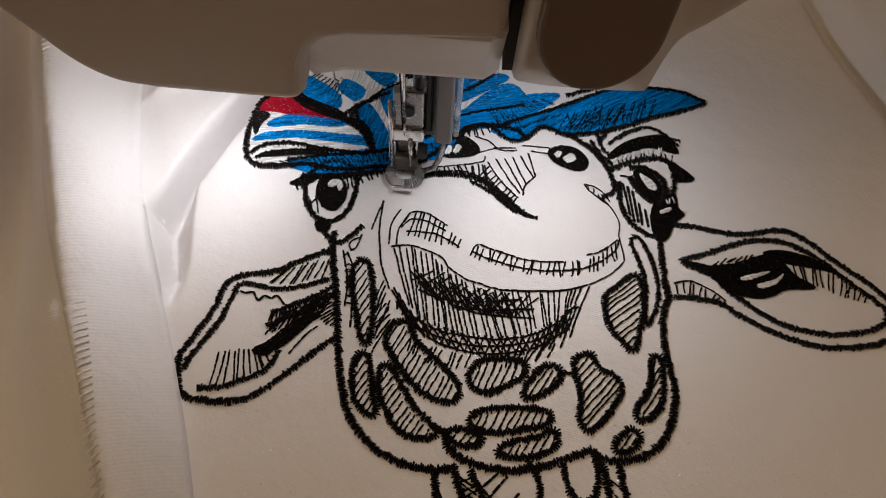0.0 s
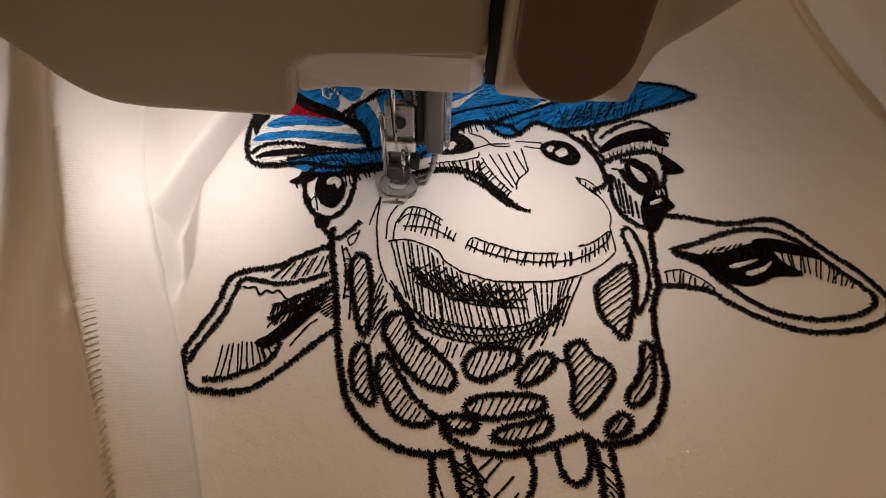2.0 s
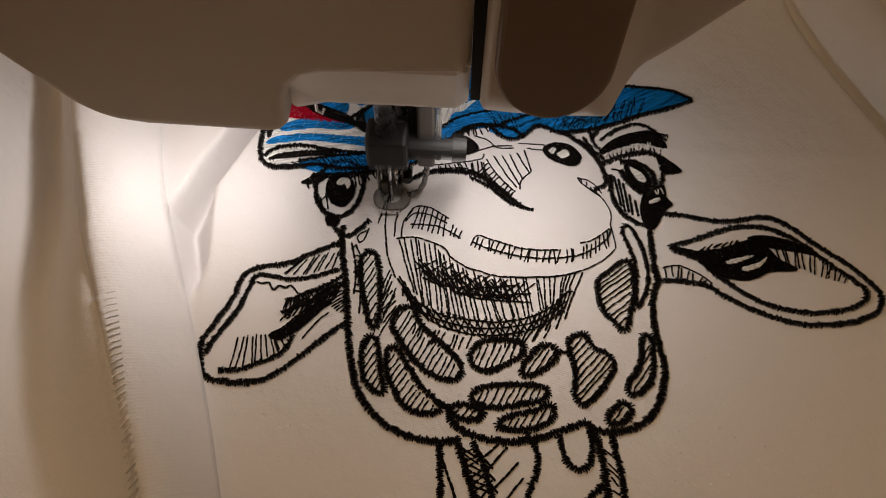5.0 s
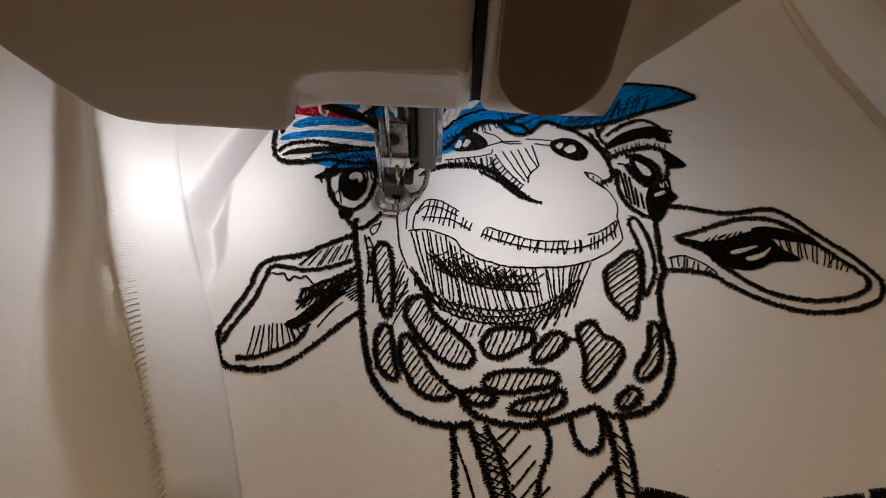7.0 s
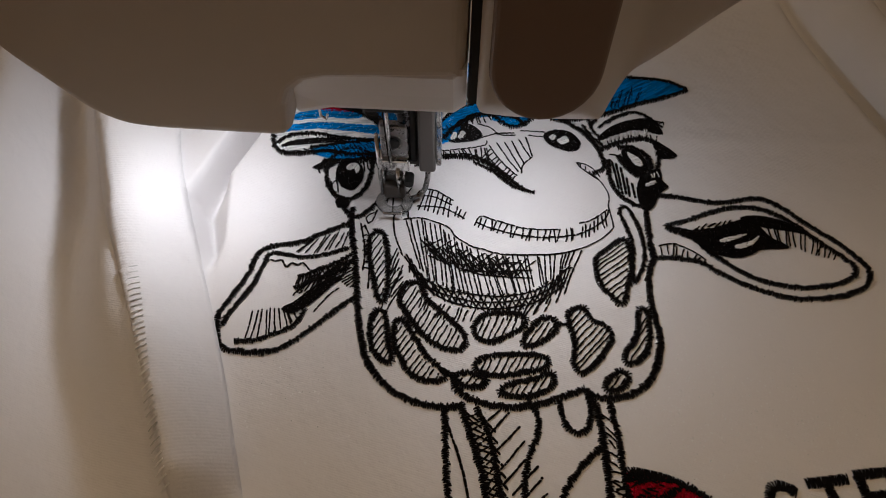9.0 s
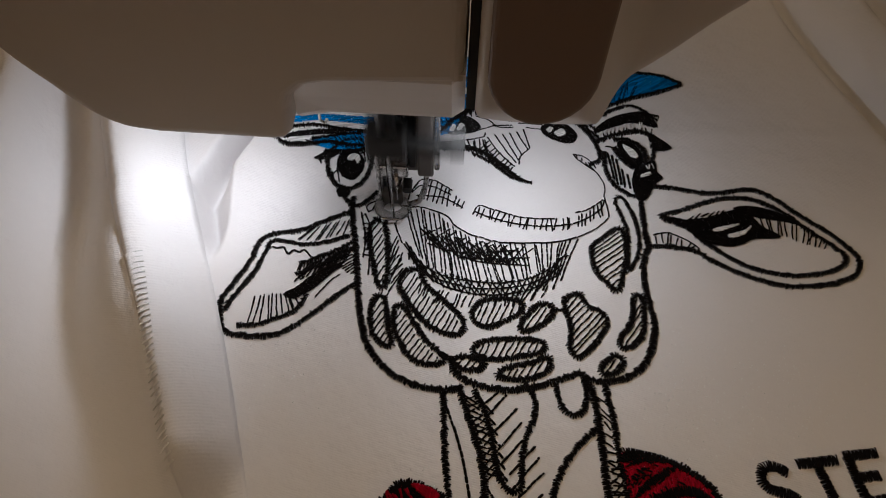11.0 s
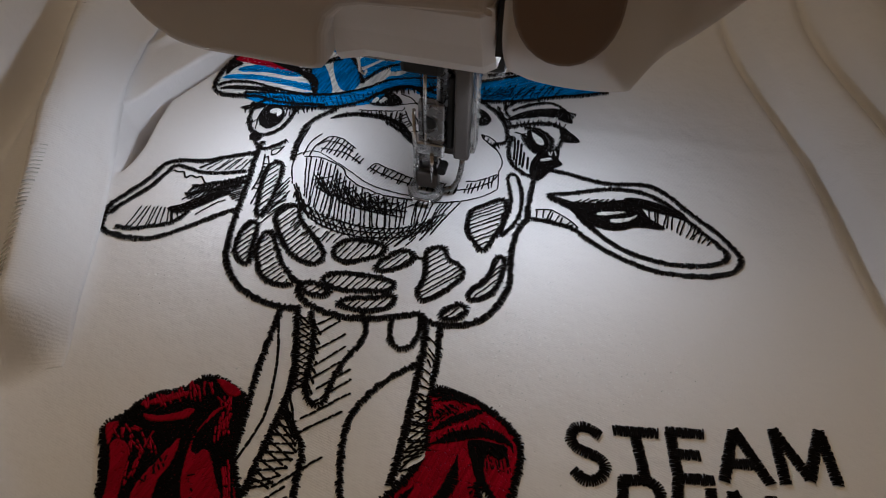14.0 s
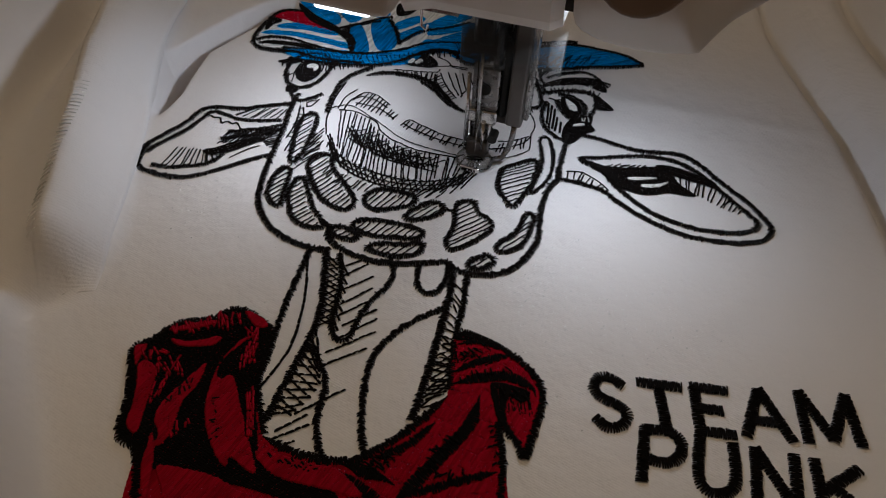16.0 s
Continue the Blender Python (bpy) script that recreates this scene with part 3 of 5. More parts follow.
B.net([(-12.6, 46), (-6.5, 43.6), (3, 40.8), (14, 39.6)], [(-9.8, 40.8), (-3, 37.2), (5.2, 35), (16.6, 34.4)], 11, 0.14, 0.5)
B.hatch([(-11.2, 26.9), (-2.3, 23.2), (7.2, 22.1)], [(-12, 22.6), (-4.4, 18.4), (5.7, 18.4)], 10)
B.hatch([(13.4, 23), (21.3, 24.6), (29.2, 27.7)], [(11.9, 18.7), (18.9, 19.8), (26.7, 22.9)], 9)
B.run([(0.7, 35.6), (10.1, 35.6), (23.1, 37)])
B.run([(0.3, 36.6), (8.5, 34.3), (23, 34.1)])
B.run([(-9.7, 40.4), (-3, 38.1), (5.2, 37.7), (18.2, 39.4)])
B.run([(38.6, 45.3), (35.2, 36.8), (32.5, 29.2)])
B.run([(34.8, 38.6), (30, 26)])
B.run([(31.9, 35.7), (26.8, 25.3)])
B.run([(29.4, 33.4), (25.2, 24.9)])
B.run([(35.5, 38.6), (33.7, 38.5), (31.1, 34.8)])
B.hatch([(-19.4, 38.9), (-15.4, 29.3)], [(-20.9, 34.3), (-19.7, 23.8)], 5)
B.part("lip_stitching", BLACK_THREAD, face, "thin black running-stitch lips and chin shading")
B = Stitches()
B.satin([(51.1, 49.8), (45.8, 45.3), (42.8, 42), (43.4, 34), (46.5, 29.8), (49.9, 26.6), (52, 32.5), (53.9, 40.6), (53.2, 48.9)], 2.0, True)
B.shade([(51.1, 49.8), (45.8, 45.3), (42.8, 42), (43.4, 34), (46.5, 29.8), (49.9, 26.6), (52, 32.5), (53.9, 40.6), (53.2, 48.9)], 38, 1.6, 1.1)
B.part("spot", BLACK_THREAD, face)
B = Stitches()
B.satin([(54.1, 34.2), (54, 39), (54.8, 46.9), (53.7, 53.6), (51.6, 61), (53.9, 62.7), (56.7, 56.6), (58.4, 47.9), (57.4, 40.4)], 1.5, True)
B.part("spot", BLACK_THREAD, face)
B = Stitches()
B.satin([(35.2, 24.2), (38.6, 25), (40.1, 21.3), (45, 18.8), (46.1, 15.2), (42.8, 9.7), (39.3, 5.2), (36, 4.1), (34.5, 7.5), (35.2, 12.8), (33.8, 18.2), (33.4, 21.9)], 2.0, True)
B.shade([(35.2, 24.2), (38.6, 25), (40.1, 21.3), (45, 18.8), (46.1, 15.2), (42.8, 9.7), (39.3, 5.2), (36, 4.1), (34.5, 7.5), (35.2, 12.8), (33.8, 18.2), (33.4, 21.9)], 48, 1.6, 1.1)
B.part("spot", BLACK_THREAD, face)
B = Stitches()
B.satin([(54.7, 25.3), (57.2, 25.1), (57.3, 17.7), (55.9, 11.4), (51.5, 7.6), (49.1, 8.3), (50.2, 11.9), (53, 15.6), (54.3, 21.2)], 2.0, True)
B.shade([(54.7, 25.3), (57.2, 25.1), (57.3, 17.7), (55.9, 11.4), (51.5, 7.6), (49.1, 8.3), (50.2, 11.9), (53, 15.6), (54.3, 21.2)], 55, 1.6, 1.1)
B.part("spot", BLACK_THREAD, face)
B = Stitches()
B.satin([(43.9, 2.1), (47.3, 5.1), (49.9, 4.1), (48.5, 0.6), (44.4, -1.3), (42.9, -0.2)], 2.0, True)
B.shade([(43.9, 2.1), (47.3, 5.1), (49.9, 4.1), (48.5, 0.6), (44.4, -1.3), (42.9, -0.2)], 50, 1.6, 1.1)
B.part("spot", BLACK_THREAD, face)
B = Stitches()
B.satin([(-26.9, 48.5), (-28.7, 44.1), (-27.1, 35.9), (-24.9, 28), (-23.2, 23.3), (-21.5, 23.8), (-21.3, 30.2), (-22.3, 40.3), (-24.2, 47.5)], 2.0, True)
B.shade([(-26.9, 48.5), (-28.7, 44.1), (-27.1, 35.9), (-24.9, 28), (-23.2, 23.3), (-21.5, 23.8), (-21.3, 30.2), (-22.3, 40.3), (-24.2, 47.5)], 62, 1.6, 1.1)
B.part("spot", BLACK_THREAD, face)
B = Stitches()
B.satin([(-23.4, 20.8), (-25, 16.6), (-24.2, 9.4), (-21.8, 5.6), (-17.7, 4.1), (-19.4, 11.4), (-20.8, 18.7)], 2.0, True)
B.shade([(-23.4, 20.8), (-25, 16.6), (-24.2, 9.4), (-21.8, 5.6), (-17.7, 4.1), (-19.4, 11.4), (-20.8, 18.7)], 58, 1.6, 1.1)
B.part("spot", BLACK_THREAD, face)
B = Stitches()
B.satin([(-16.1, 28.9), (-11.9, 30.7), (-8.8, 25.1), (-2.7, 19.7), (2.2, 14.9), (3.4, 11), (0.4, 8.7), (-5.5, 10.5), (-10.7, 14.7), (-15.4, 20.9), (-17.3, 25)], 2.0, True)
B.shade([(-16.1, 28.9), (-11.9, 30.7), (-8.8, 25.1), (-2.7, 19.7), (2.2, 14.9), (3.4, 11), (0.4, 8.7), (-5.5, 10.5), (-10.7, 14.7), (-15.4, 20.9), (-17.3, 25)], 62, 1.6, 1.1)
B.part("spot", BLACK_THREAD, face)
B = Stitches()
B.satin([(-17.7, 17.4), (-15.3, 17.5), (-11.4, 11.9), (-7.7, 6.8), (-3.1, 2.7), (-1.6, 0.3), (-6.4, -1), (-11.3, 0.6), (-15.7, 6.3), (-17.8, 11.5)], 2.0, True)
B.shade([(-17.7, 17.4), (-15.3, 17.5), (-11.4, 11.9), (-7.7, 6.8), (-3.1, 2.7), (-1.6, 0.3), (-6.4, -1), (-11.3, 0.6), (-15.7, 6.3), (-17.8, 11.5)], 55, 1.6, 1.1)
B.part("spot", BLACK_THREAD, face)
B = Stitches()
B.satin([(5.5, 16.2), (7.4, 20), (12.4, 21.6), (20.3, 21.1), (20.1, 17.4), (15.8, 14.6), (10.9, 12.1), (6.8, 13)], 2.0, True)
B.shade([(5.5, 16.2), (7.4, 20), (12.4, 21.6), (20.3, 21.1), (20.1, 17.4), (15.8, 14.6), (10.9, 12.1), (6.8, 13)], 66, 1.6, 1.1)
B.part("spot", BLACK_THREAD, face)
B = Stitches()
B.satin([(20, 12.7), (22.5, 17.5), (26.7, 20.9), (30, 19.8), (29.1, 16.1), (24.1, 12.2), (20.8, 11.4)], 2.0, True)
B.shade([(20, 12.7), (22.5, 17.5), (26.7, 20.9), (30, 19.8), (29.1, 16.1), (24.1, 12.2), (20.8, 11.4)], 55, 1.6, 1.1)
B.part("spot", BLACK_THREAD, face)
B = Stitches()
B.satin([(6.2, 5), (9.4, 7.4), (17.5, 8.6), (26.6, 8.4), (26.9, 5.3), (20.7, 3.3), (12.7, 1.9), (7.1, 2.8)], 2.0, True)
B.shade([(6.2, 5), (9.4, 7.4), (17.5, 8.6), (26.6, 8.4), (26.9, 5.3), (20.7, 3.3), (12.7, 1.9), (7.1, 2.8)], 60, 1.6, 1.1)
B.part("spot", BLACK_THREAD, face)
B = Stitches()
B.satin([(0.2, 1), (4.7, 2.3), (9.9, 0.3), (7.2, -1.9), (2.4, -1.4)], 2.0, True)
B.shade([(0.2, 1), (4.7, 2.3), (9.9, 0.3), (7.2, -1.9), (2.4, -1.4)], 50, 1.6, 1.1)
B.part("spot", BLACK_THREAD, face)
B = Stitches()
B.satin([(13.6, -3.4), (16, -0.7), (23.9, 1.7), (28.1, 3.7), (28.8, 0.3), (25.5, -2.4), (19.1, -4)], 2.0, True)
B.shade([(13.6, -3.4), (16, -0.7), (23.9, 1.7), (28.1, 3.7), (28.8, 0.3), (25.5, -2.4), (19.1, -4)], 58, 1.6, 1.1)
B.part("spot", BLACK_THREAD, face)
B = Stitches()
B.satin([(-34.5, 51.3), (-38.8, 49.3), (-45.5, 45.6), (-50.5, 42.8), (-59.2, 40.8), (-63, 37.5), (-64.3, 30.7), (-67.8, 22.6), (-70.3, 16.7), (-69.6, 11.2), (-67.3, 6.2), (-62.4, 5), (-54.2, 5.2), (-48.1, 8), (-40.9, 14.7), (-35, 20.7), (-30.6, 24.4)], 2.0)
B.satin([(-68.7, 12.6), (-68, 15.6), (-65, 21.4), (-62.3, 26.8), (-60.7, 32.9), (-59, 38.1), (-55.1, 38.3), (-47.9, 37.5), (-41, 39.2), (-34.9, 41.6)], 1.7)
B.satin([(-64.1, 8.1), (-58.2, 8.8), (-52, 11.4), (-47.5, 14.4), (-44.7, 19.6)], 1.7)
B.fill([(-52, 19.2), (-48, 22.4), (-45.2, 25.6), (-41.5, 28.6), (-37.5, 31), (-35.5, 30.6), (-38.6, 27.2), (-42.4, 22.6), (-45.6, 19.6), (-48.6, 17.9)], 30)
B.shade([(-44, 28), (-36, 34), (-31.9, 35.6), (-30.3, 28.6), (-33, 27.6), (-37, 29.5), (-41, 26)], 34, 0.85, 0.2)
B.hatch([(-46.5, 30.5), (-40, 33.4), (-33.5, 37)], [(-49.5, 24), (-42, 27.5), (-35, 31.5)], 20, 0.5)
B.satin([(-48.8, 30.2), (-43.6, 32.9), (-38.7, 35.6), (-33.5, 39.2)], 1.6)
B.satin([(-49.5, 26.2), (-41.6, 31), (-36.6, 33.3), (-32.7, 36.8)], 1.6)
B.satin([(-43, 28.9), (-36.9, 35.3), (-32.3, 37.6)], 1.2)
B.run([(-58.6, 36.1), (-55.5, 35.2), (-54.8, 36.7), (-53.4, 33.3), (-52, 35.4), (-50, 34.1), (-48.5, 35.6), (-45.7, 32.8)], 0.7)
B.hatch([(-52.6, 39.1), (-44.6, 39.6), (-35.7, 42.2)], [(-47.9, 43.4), (-40.2, 46.6), (-34.1, 48.5)], 9)
B.hatch([(-61.6, 9), (-55.1, 9.9), (-47.7, 15.3)], [(-60.5, 17.7), (-55.2, 19.5), (-50.5, 19.8)], 9)
B.run([(-42.4, 18.9), (-38.9, 24.3), (-35.9, 27.4)])
B.run([(-51, 19.8), (-48.4, 14.3)])
B.run([(-49.5, 20.8), (-47, 16.2)])
B.hatch([(-48.9, 30.6), (-37.1, 36.9)], [(-49.5, 26.2), (-34.2, 34.4)], 16)
B.part("ear", BLACK_THREAD, face, "black outlined ear with short hatching")
B = Stitches()
B.satin([(64.9, 67.9), (71.4, 67.6), (82.3, 66), (89.8, 67.1), (98.4, 68.5), (105.1, 65), (112, 58.8), (119.6, 52.8), (125.2, 46.8), (127.4, 41.9), (124.3, 36.7), (116.7, 33.4), (106.2, 31.8), (97.9, 32.3), (88.3, 35.6), (80.3, 39.7), (75.5, 42.9), (68.6, 43.9), (62.5, 43.8)], 2.0)
B.satin([(66, 55.7), (74, 58.8), (83.7, 63.1), (91.3, 64.7), (98.5, 64), (106.7, 59.6), (114.2, 52.5), (121.5, 46.2), (123.4, 42.7), (118.8, 38.4), (108.8, 35.8), (100.3, 35.9), (92.1, 37.8), (85.8, 41.5), (79.5, 46.2), (74.8, 51.2), (69.8, 53.7)], 1.9, True)
B.fill([(74.3, 54), (82.7, 56.4), (90.5, 59.7), (95.6, 58.3), (98.8, 53.7), (104.2, 49.8), (95.7, 48.6), (89.9, 45.6), (84.6, 45.3), (77.8, 47.2)], 20)
B.fill([(66.4, 55.7), (70.9, 55.3), (76.9, 53.5), (80.1, 48.4), (77.2, 49.2), (72.3, 52.6), (68.9, 54.1)], 0)
B.fill([(90.6, 60.6), (98, 61.5), (106.6, 58.9), (113.5, 53.5), (109.5, 55.4), (102.5, 56.5), (96.4, 57.4)], 20)
B.hatch([(97.9, 58.8), (109.7, 56.5), (119.4, 48.1)], [(99.2, 53.3), (106.5, 49.5), (118.3, 46)], 14)
B.hatch([(74.4, 54.8), (86.5, 57.7)], [(76.5, 56.7), (88.7, 60.1)], 7)
B.run([(62.9, 48), (67.5, 49.3), (73.4, 46.9), (77.4, 43.6)])
B.hatch([(63.4, 48.2), (68.3, 49.1), (76.5, 44)], [(63.8, 44.9), (68.7, 44.6), (75.5, 43.1)], 8)
ear_19 = B.part("ear", BLACK_THREAD, face, "black outlined ear with dark inner fold")
B = Stitches()
B.fill([(82.9, 51.5), (91, 54.1), (89.7, 52.9), (84, 50.5)], 10, 0.6)
B.fill([(87, 49.4), (91.7, 51.1), (95.2, 53.5), (92.8, 50.4), (88.6, 48.4)], 10, 0.6)
B.part("ear_highlight", WHITE_THREAD, ear_19)
B = Stitches()
B.satin([(-44.7, 78.4), (-46.1, 72.4), (-44.4, 65.4), (-40.4, 61), (-35.7, 60.8), (-32.4, 64.9), (-31, 70.9), (-30.8, 75.8)], 1.9)
B.satin([(-45.3, 76.1), (-42.9, 80), (-38.3, 81.8), (-33.2, 80.6), (-29.4, 77.8)], 1.7)
B.fill([(-51, 72.6), (-47.2, 76), (-43, 80.5), (-43, 75.1), (-46.7, 72.4)], 20)
B.fill([(-42.2, 74.6), (-38.7, 77.8), (-34.5, 74.6), (-33.3, 69.6), (-35.6, 64.5), (-39.6, 65.2), (-42.5, 69.8)], 60)
B.fill([(-41.3, 59.8), (-38.9, 61.1), (-36.7, 58.9), (-37.6, 57.1), (-40.2, 56.9)], 10)
B.satin([(-31.7, 75.2), (-28.9, 80.3)], 2.0)
B.run([(-49.1, 72.7), (-48.1, 70.4)])
B.hatch([(-44.4, 76.2), (-35.2, 81)], [(-42.6, 75.1), (-34.9, 78)], 6)
eye_21 = B.part("eye", BLACK_THREAD, face, "wide round stitched eye with lash")
B = Stitches()
B.fill([(-39.4, 72.8), (-38.2, 75), (-35.9, 75), (-34.9, 72.6), (-35.8, 71), (-36.8, 73), (-38, 72.2)], 60, 0.6)
B.part("pupil", WHITE_THREAD, eye_21)
B = Stitches()
B.fill([(46.4, 91.6), (51.1, 96.8), (57.3, 100.1), (65.4, 101.7), (67.7, 98.9), (69, 94.3), (60.9, 95.9), (52.8, 93.3), (47.7, 90.4)], 15)
B.satin([(46.9, 86.6), (54.5, 90.3), (62.5, 92.1), (67.8, 89.6)], 2.4)
B.fill([(65.4, 91), (70, 88.7), (73, 84.9), (67.5, 83.8)], 10)
B.satin([(52.8, 87.7), (57.3, 88), (62.3, 85), (63.6, 78.9), (60.6, 74.9), (55.9, 78.5), (52.9, 84.2)], 2.2)
B.fill([(54.2, 86.3), (59.1, 86.6), (62.5, 81.3), (61, 75.9), (56.5, 78.5)], 40)
B.fill([(59.4, 74.4), (66.1, 79.1), (66.9, 74.3), (68.5, 71.6), (65.6, 68.4), (61.5, 61.6), (58.2, 65.7)], 40)
B.satin([(49.3, 82), (49.5, 73.3), (51.9, 67.6), (56.2, 64), (60.9, 62.9)], 1.9)
B.satin([(66.7, 90.3), (66.5, 82.8), (64.9, 76.6)], 1.6)
B.run([(49.9, 84.5), (54.1, 83.8), (57.6, 80.5), (60.7, 75.9)], 0.8)
B.run([(50.4, 81.8), (52.1, 69.9)], 0.9)
B.run([(51.9, 80.7), (53.2, 67.7)], 0.9)
B.run([(53.3, 79.1), (54.3, 67.8)], 0.9)
B.run([(54.9, 74.8), (55.5, 66.7)], 0.9)
B.run([(56.6, 72.6), (57.2, 66.3)], 0.9)
B.run([(58.3, 71), (59, 66.4)], 0.9)
B.satin([(46.7, 96.1), (51.3, 100.6), (58.6, 104.2), (63.6, 103.2), (66.3, 100.9)], 1.2)
B.satin([(43.3, 100.1), (45, 94.1), (46.8, 92.2)], 1.3)
B.satin([(41.2, 97.3), (44.4, 91.5), (47.6, 88.4)], 1.5)
B.satin([(50.2, 98.4), (53.4, 101.8), (57.6, 103.6)], 1.5)
B.satin([(44.1, 96.7), (47.4, 102.2), (50.5, 103.7)], 1.3)
B.hatch([(47.1, 89.9), (56.8, 93.5), (67.6, 94.2)], [(47.7, 86.9), (56.6, 91), (67.2, 90.3)], 13)
B.satin([(65.3, 100.9), (70, 99.6)], 0.8)
B.satin([(67.2, 99.9), (69.4, 97.4)], 0.8)
eye_23 = B.part("eye", BLACK_THREAD, face, "heavy-lidded stitched eye with thick black lashes")
B = Stitches(0.45)
B.fill([(56.1, 85.4), (60.1, 82.6), (60.6, 79.7), (58, 80.6)], 20, 0.6)
B.fill([(61.1, 72.1), (64.2, 73.7), (64.5, 72.8), (61.7, 71.2)], 20, 0.6)
B.hatch([(47.7, 89.1), (52.5, 90.9), (58.5, 92.8), (64.9, 94.2)], [(48.6, 91.2), (53, 93.2), (59.1, 95.4), (64.7, 96.2)], 11)
B.hatch([(66.4, 93.2), (65.8, 82)], [(65.8, 91.9), (65.1, 80.7)], 3)
B.hatch([(62.8, 76.3), (66, 77.9)], [(63.4, 74.4), (66.2, 76)], 3)
B.part("eye_highlight", WHITE_THREAD, eye_23)
B = Stitches()
B.fill([(-8.5, 90.2), (-4.7, 94.6), (1.2, 95.2), (5.7, 91.5), (4.7, 88.4), (-1.4, 86.5), (-5.7, 87)], 10)
nostril_25 = B.part("nostril", BLACK_THREAD, face)
B = Stitches()
B.fill([(-5, 88.1), (-4.1, 91), (-2.9, 90.5), (-3.2, 88.2)], 70, 0.6)
B.fill([(-2.4, 88.5), (-1.4, 91.4), (0.2, 91), (-0.9, 88.8)], 70, 0.6)
B.part("nostril_highlight", WHITE_THREAD, nostril_25)
B = Stitches()
B.fill([(27.7, 92.3), (32.1, 94.4), (37.4, 93.2), (40.2, 88.7), (37.7, 85), (31.9, 86.2), (28.4, 88.8)], 10)
nostril_27 = B.part("nostril", BLACK_THREAD, face)
B = Stitches()
B.fill([(32.2, 89.5), (35, 91.2), (36.1, 89.2), (33.9, 87.6)], 20, 0.6)
B.fill([(29.4, 90.6), (30.7, 92), (31.8, 91.3), (30.6, 89.4)], 70, 0.6)
B.part("nostril_highlight", WHITE_THREAD, nostril_27)
B = Stitches()
B.satin([(-1.7, -8.4), (-0.9, -18), (0, -29.1), (1.5, -38.6), (2.9, -46.8), (4.2, -54.1), (7.3, -58.8), (11.4, -65.2)], 2.0)
B.satin([(2.6, -6.9), (6.8, -18.7), (9.5, -27), (10.6, -34.3), (10.6, -44.3), (10.2, -53), (10.3, -61.7)], 2.3)
B.satin([(7.1, -7.7), (10.6, -15.3), (13, -24.8), (14.6, -32.1), (18.2, -35.4), (20.2, -34), (20.6, -25.5), (21.9, -19.5), (24.3, -13.3), (23.5, -7.8), (21, -4.2)], 1.9)
B.run([(-1.4, -11), (3.5, -23.9), (6.5, -35.7), (7, -42.8), (5.9, -49.7), (4.7, -55.1)], 0.8)
B.satin([(11.4, -38.7), (15.8, -42.6), (19.9, -48.2), (21, -54.3), (22.6, -60), (26.2, -65.6), (28.5, -67)], 1.9)
B.satin([(41, -16.8), (35.6, -22.3), (31.3, -28.5), (28.5, -35.8), (28.9, -43.6), (30.8, -51.2), (33.3, -58.1), (35.8, -62.7)], 1.9)
B.satin([(38.1, -1.8), (40.7, -7.5), (41.9, -19.3), (42.8, -30.3), (43.3, -40.6), (43.3, -51.1)], 2.5)
B.satin([(43.9, -3.8), (45.8, -14), (46.8, -25.3), (48.1, -32.1), (49.8, -40.5)], 2.0)
B.satin([(30, -4.5), (31.3, -10.5), (34.4, -13.7), (37.8, -11.8), (38.7, -6.4), (37.8, -2.4)], 1.9)
B.hatch([(41.6, -7.2), (43.2, -18.8), (44.2, -29.8), (44.4, -40.2), (44.6, -47.5)], [(44.7, -10.3), (45.8, -21.8), (47.5, -30.6), (49.3, -38.6), (48.1, -44.8)], 17)
B.net([(43.6, -26), (44.2, -36), (44.4, -47)], [(47, -26.5), (48.3, -33), (49.2, -41)], 8, 0.14)
B.net([(3.4, -8.9), (6.8, -18.7), (10.9, -33.3)], [(7.6, -9.6), (11.4, -20.6), (14.2, -31.6)], 12, 0.1)
for k in range(8):
    B.run([(8.6 + 0.85 * k, -10.5 - 3.1 * k), (12.6 + 0.7 * k, -14.6 - 3 * k)], 0.7)
B.run([(10.9, -15.2), (16.2, -8.7)], 0.7)
B.run([(12.5, -19.9), (19.3, -12.4)], 0.7)
B.run([(14, -24.5), (20.4, -16.3)], 0.7)
B.run([(14.9, -28.1), (20.7, -21.3)], 0.7)
B.run([(17, -30.9), (24.1, -22.8)], 0.7)
B.run([(17.9, -34.7), (25.2, -25.7)], 0.7)
B.run([(16.2, -39.9), (26.3, -29.8)], 0.7)
B.run([(16.5, -44.2), (26, -35.2)], 0.7)
B.run([(16, -58.3), (19.9, -53.9), (25.2, -48.1)], 0.7)
B.run([(13.5, -63.8), (19.2, -57.3)], 0.7)
B.run([(13.5, -66), (20.6, -59.5)], 0.7)
B.run([(16.9, -66.4), (19.1, -64.5)], 0.7)
B.run([(8.8, -12.7), (13.9, -8.1)], 0.7)
B.net([(11.4, -34.5), (11.3, -43), (10.8, -52), (10.8, -60)], [(13.8, -39.6), (16.6, -44.6), (18.6, -49.6), (15.6, -58.6)], 10, 0.13, 0.3, 0.66)
B.part("embroidered_neck", BLACK_THREAD, shirt, "black satin neck outline with crosshatching")
B = Stitches()
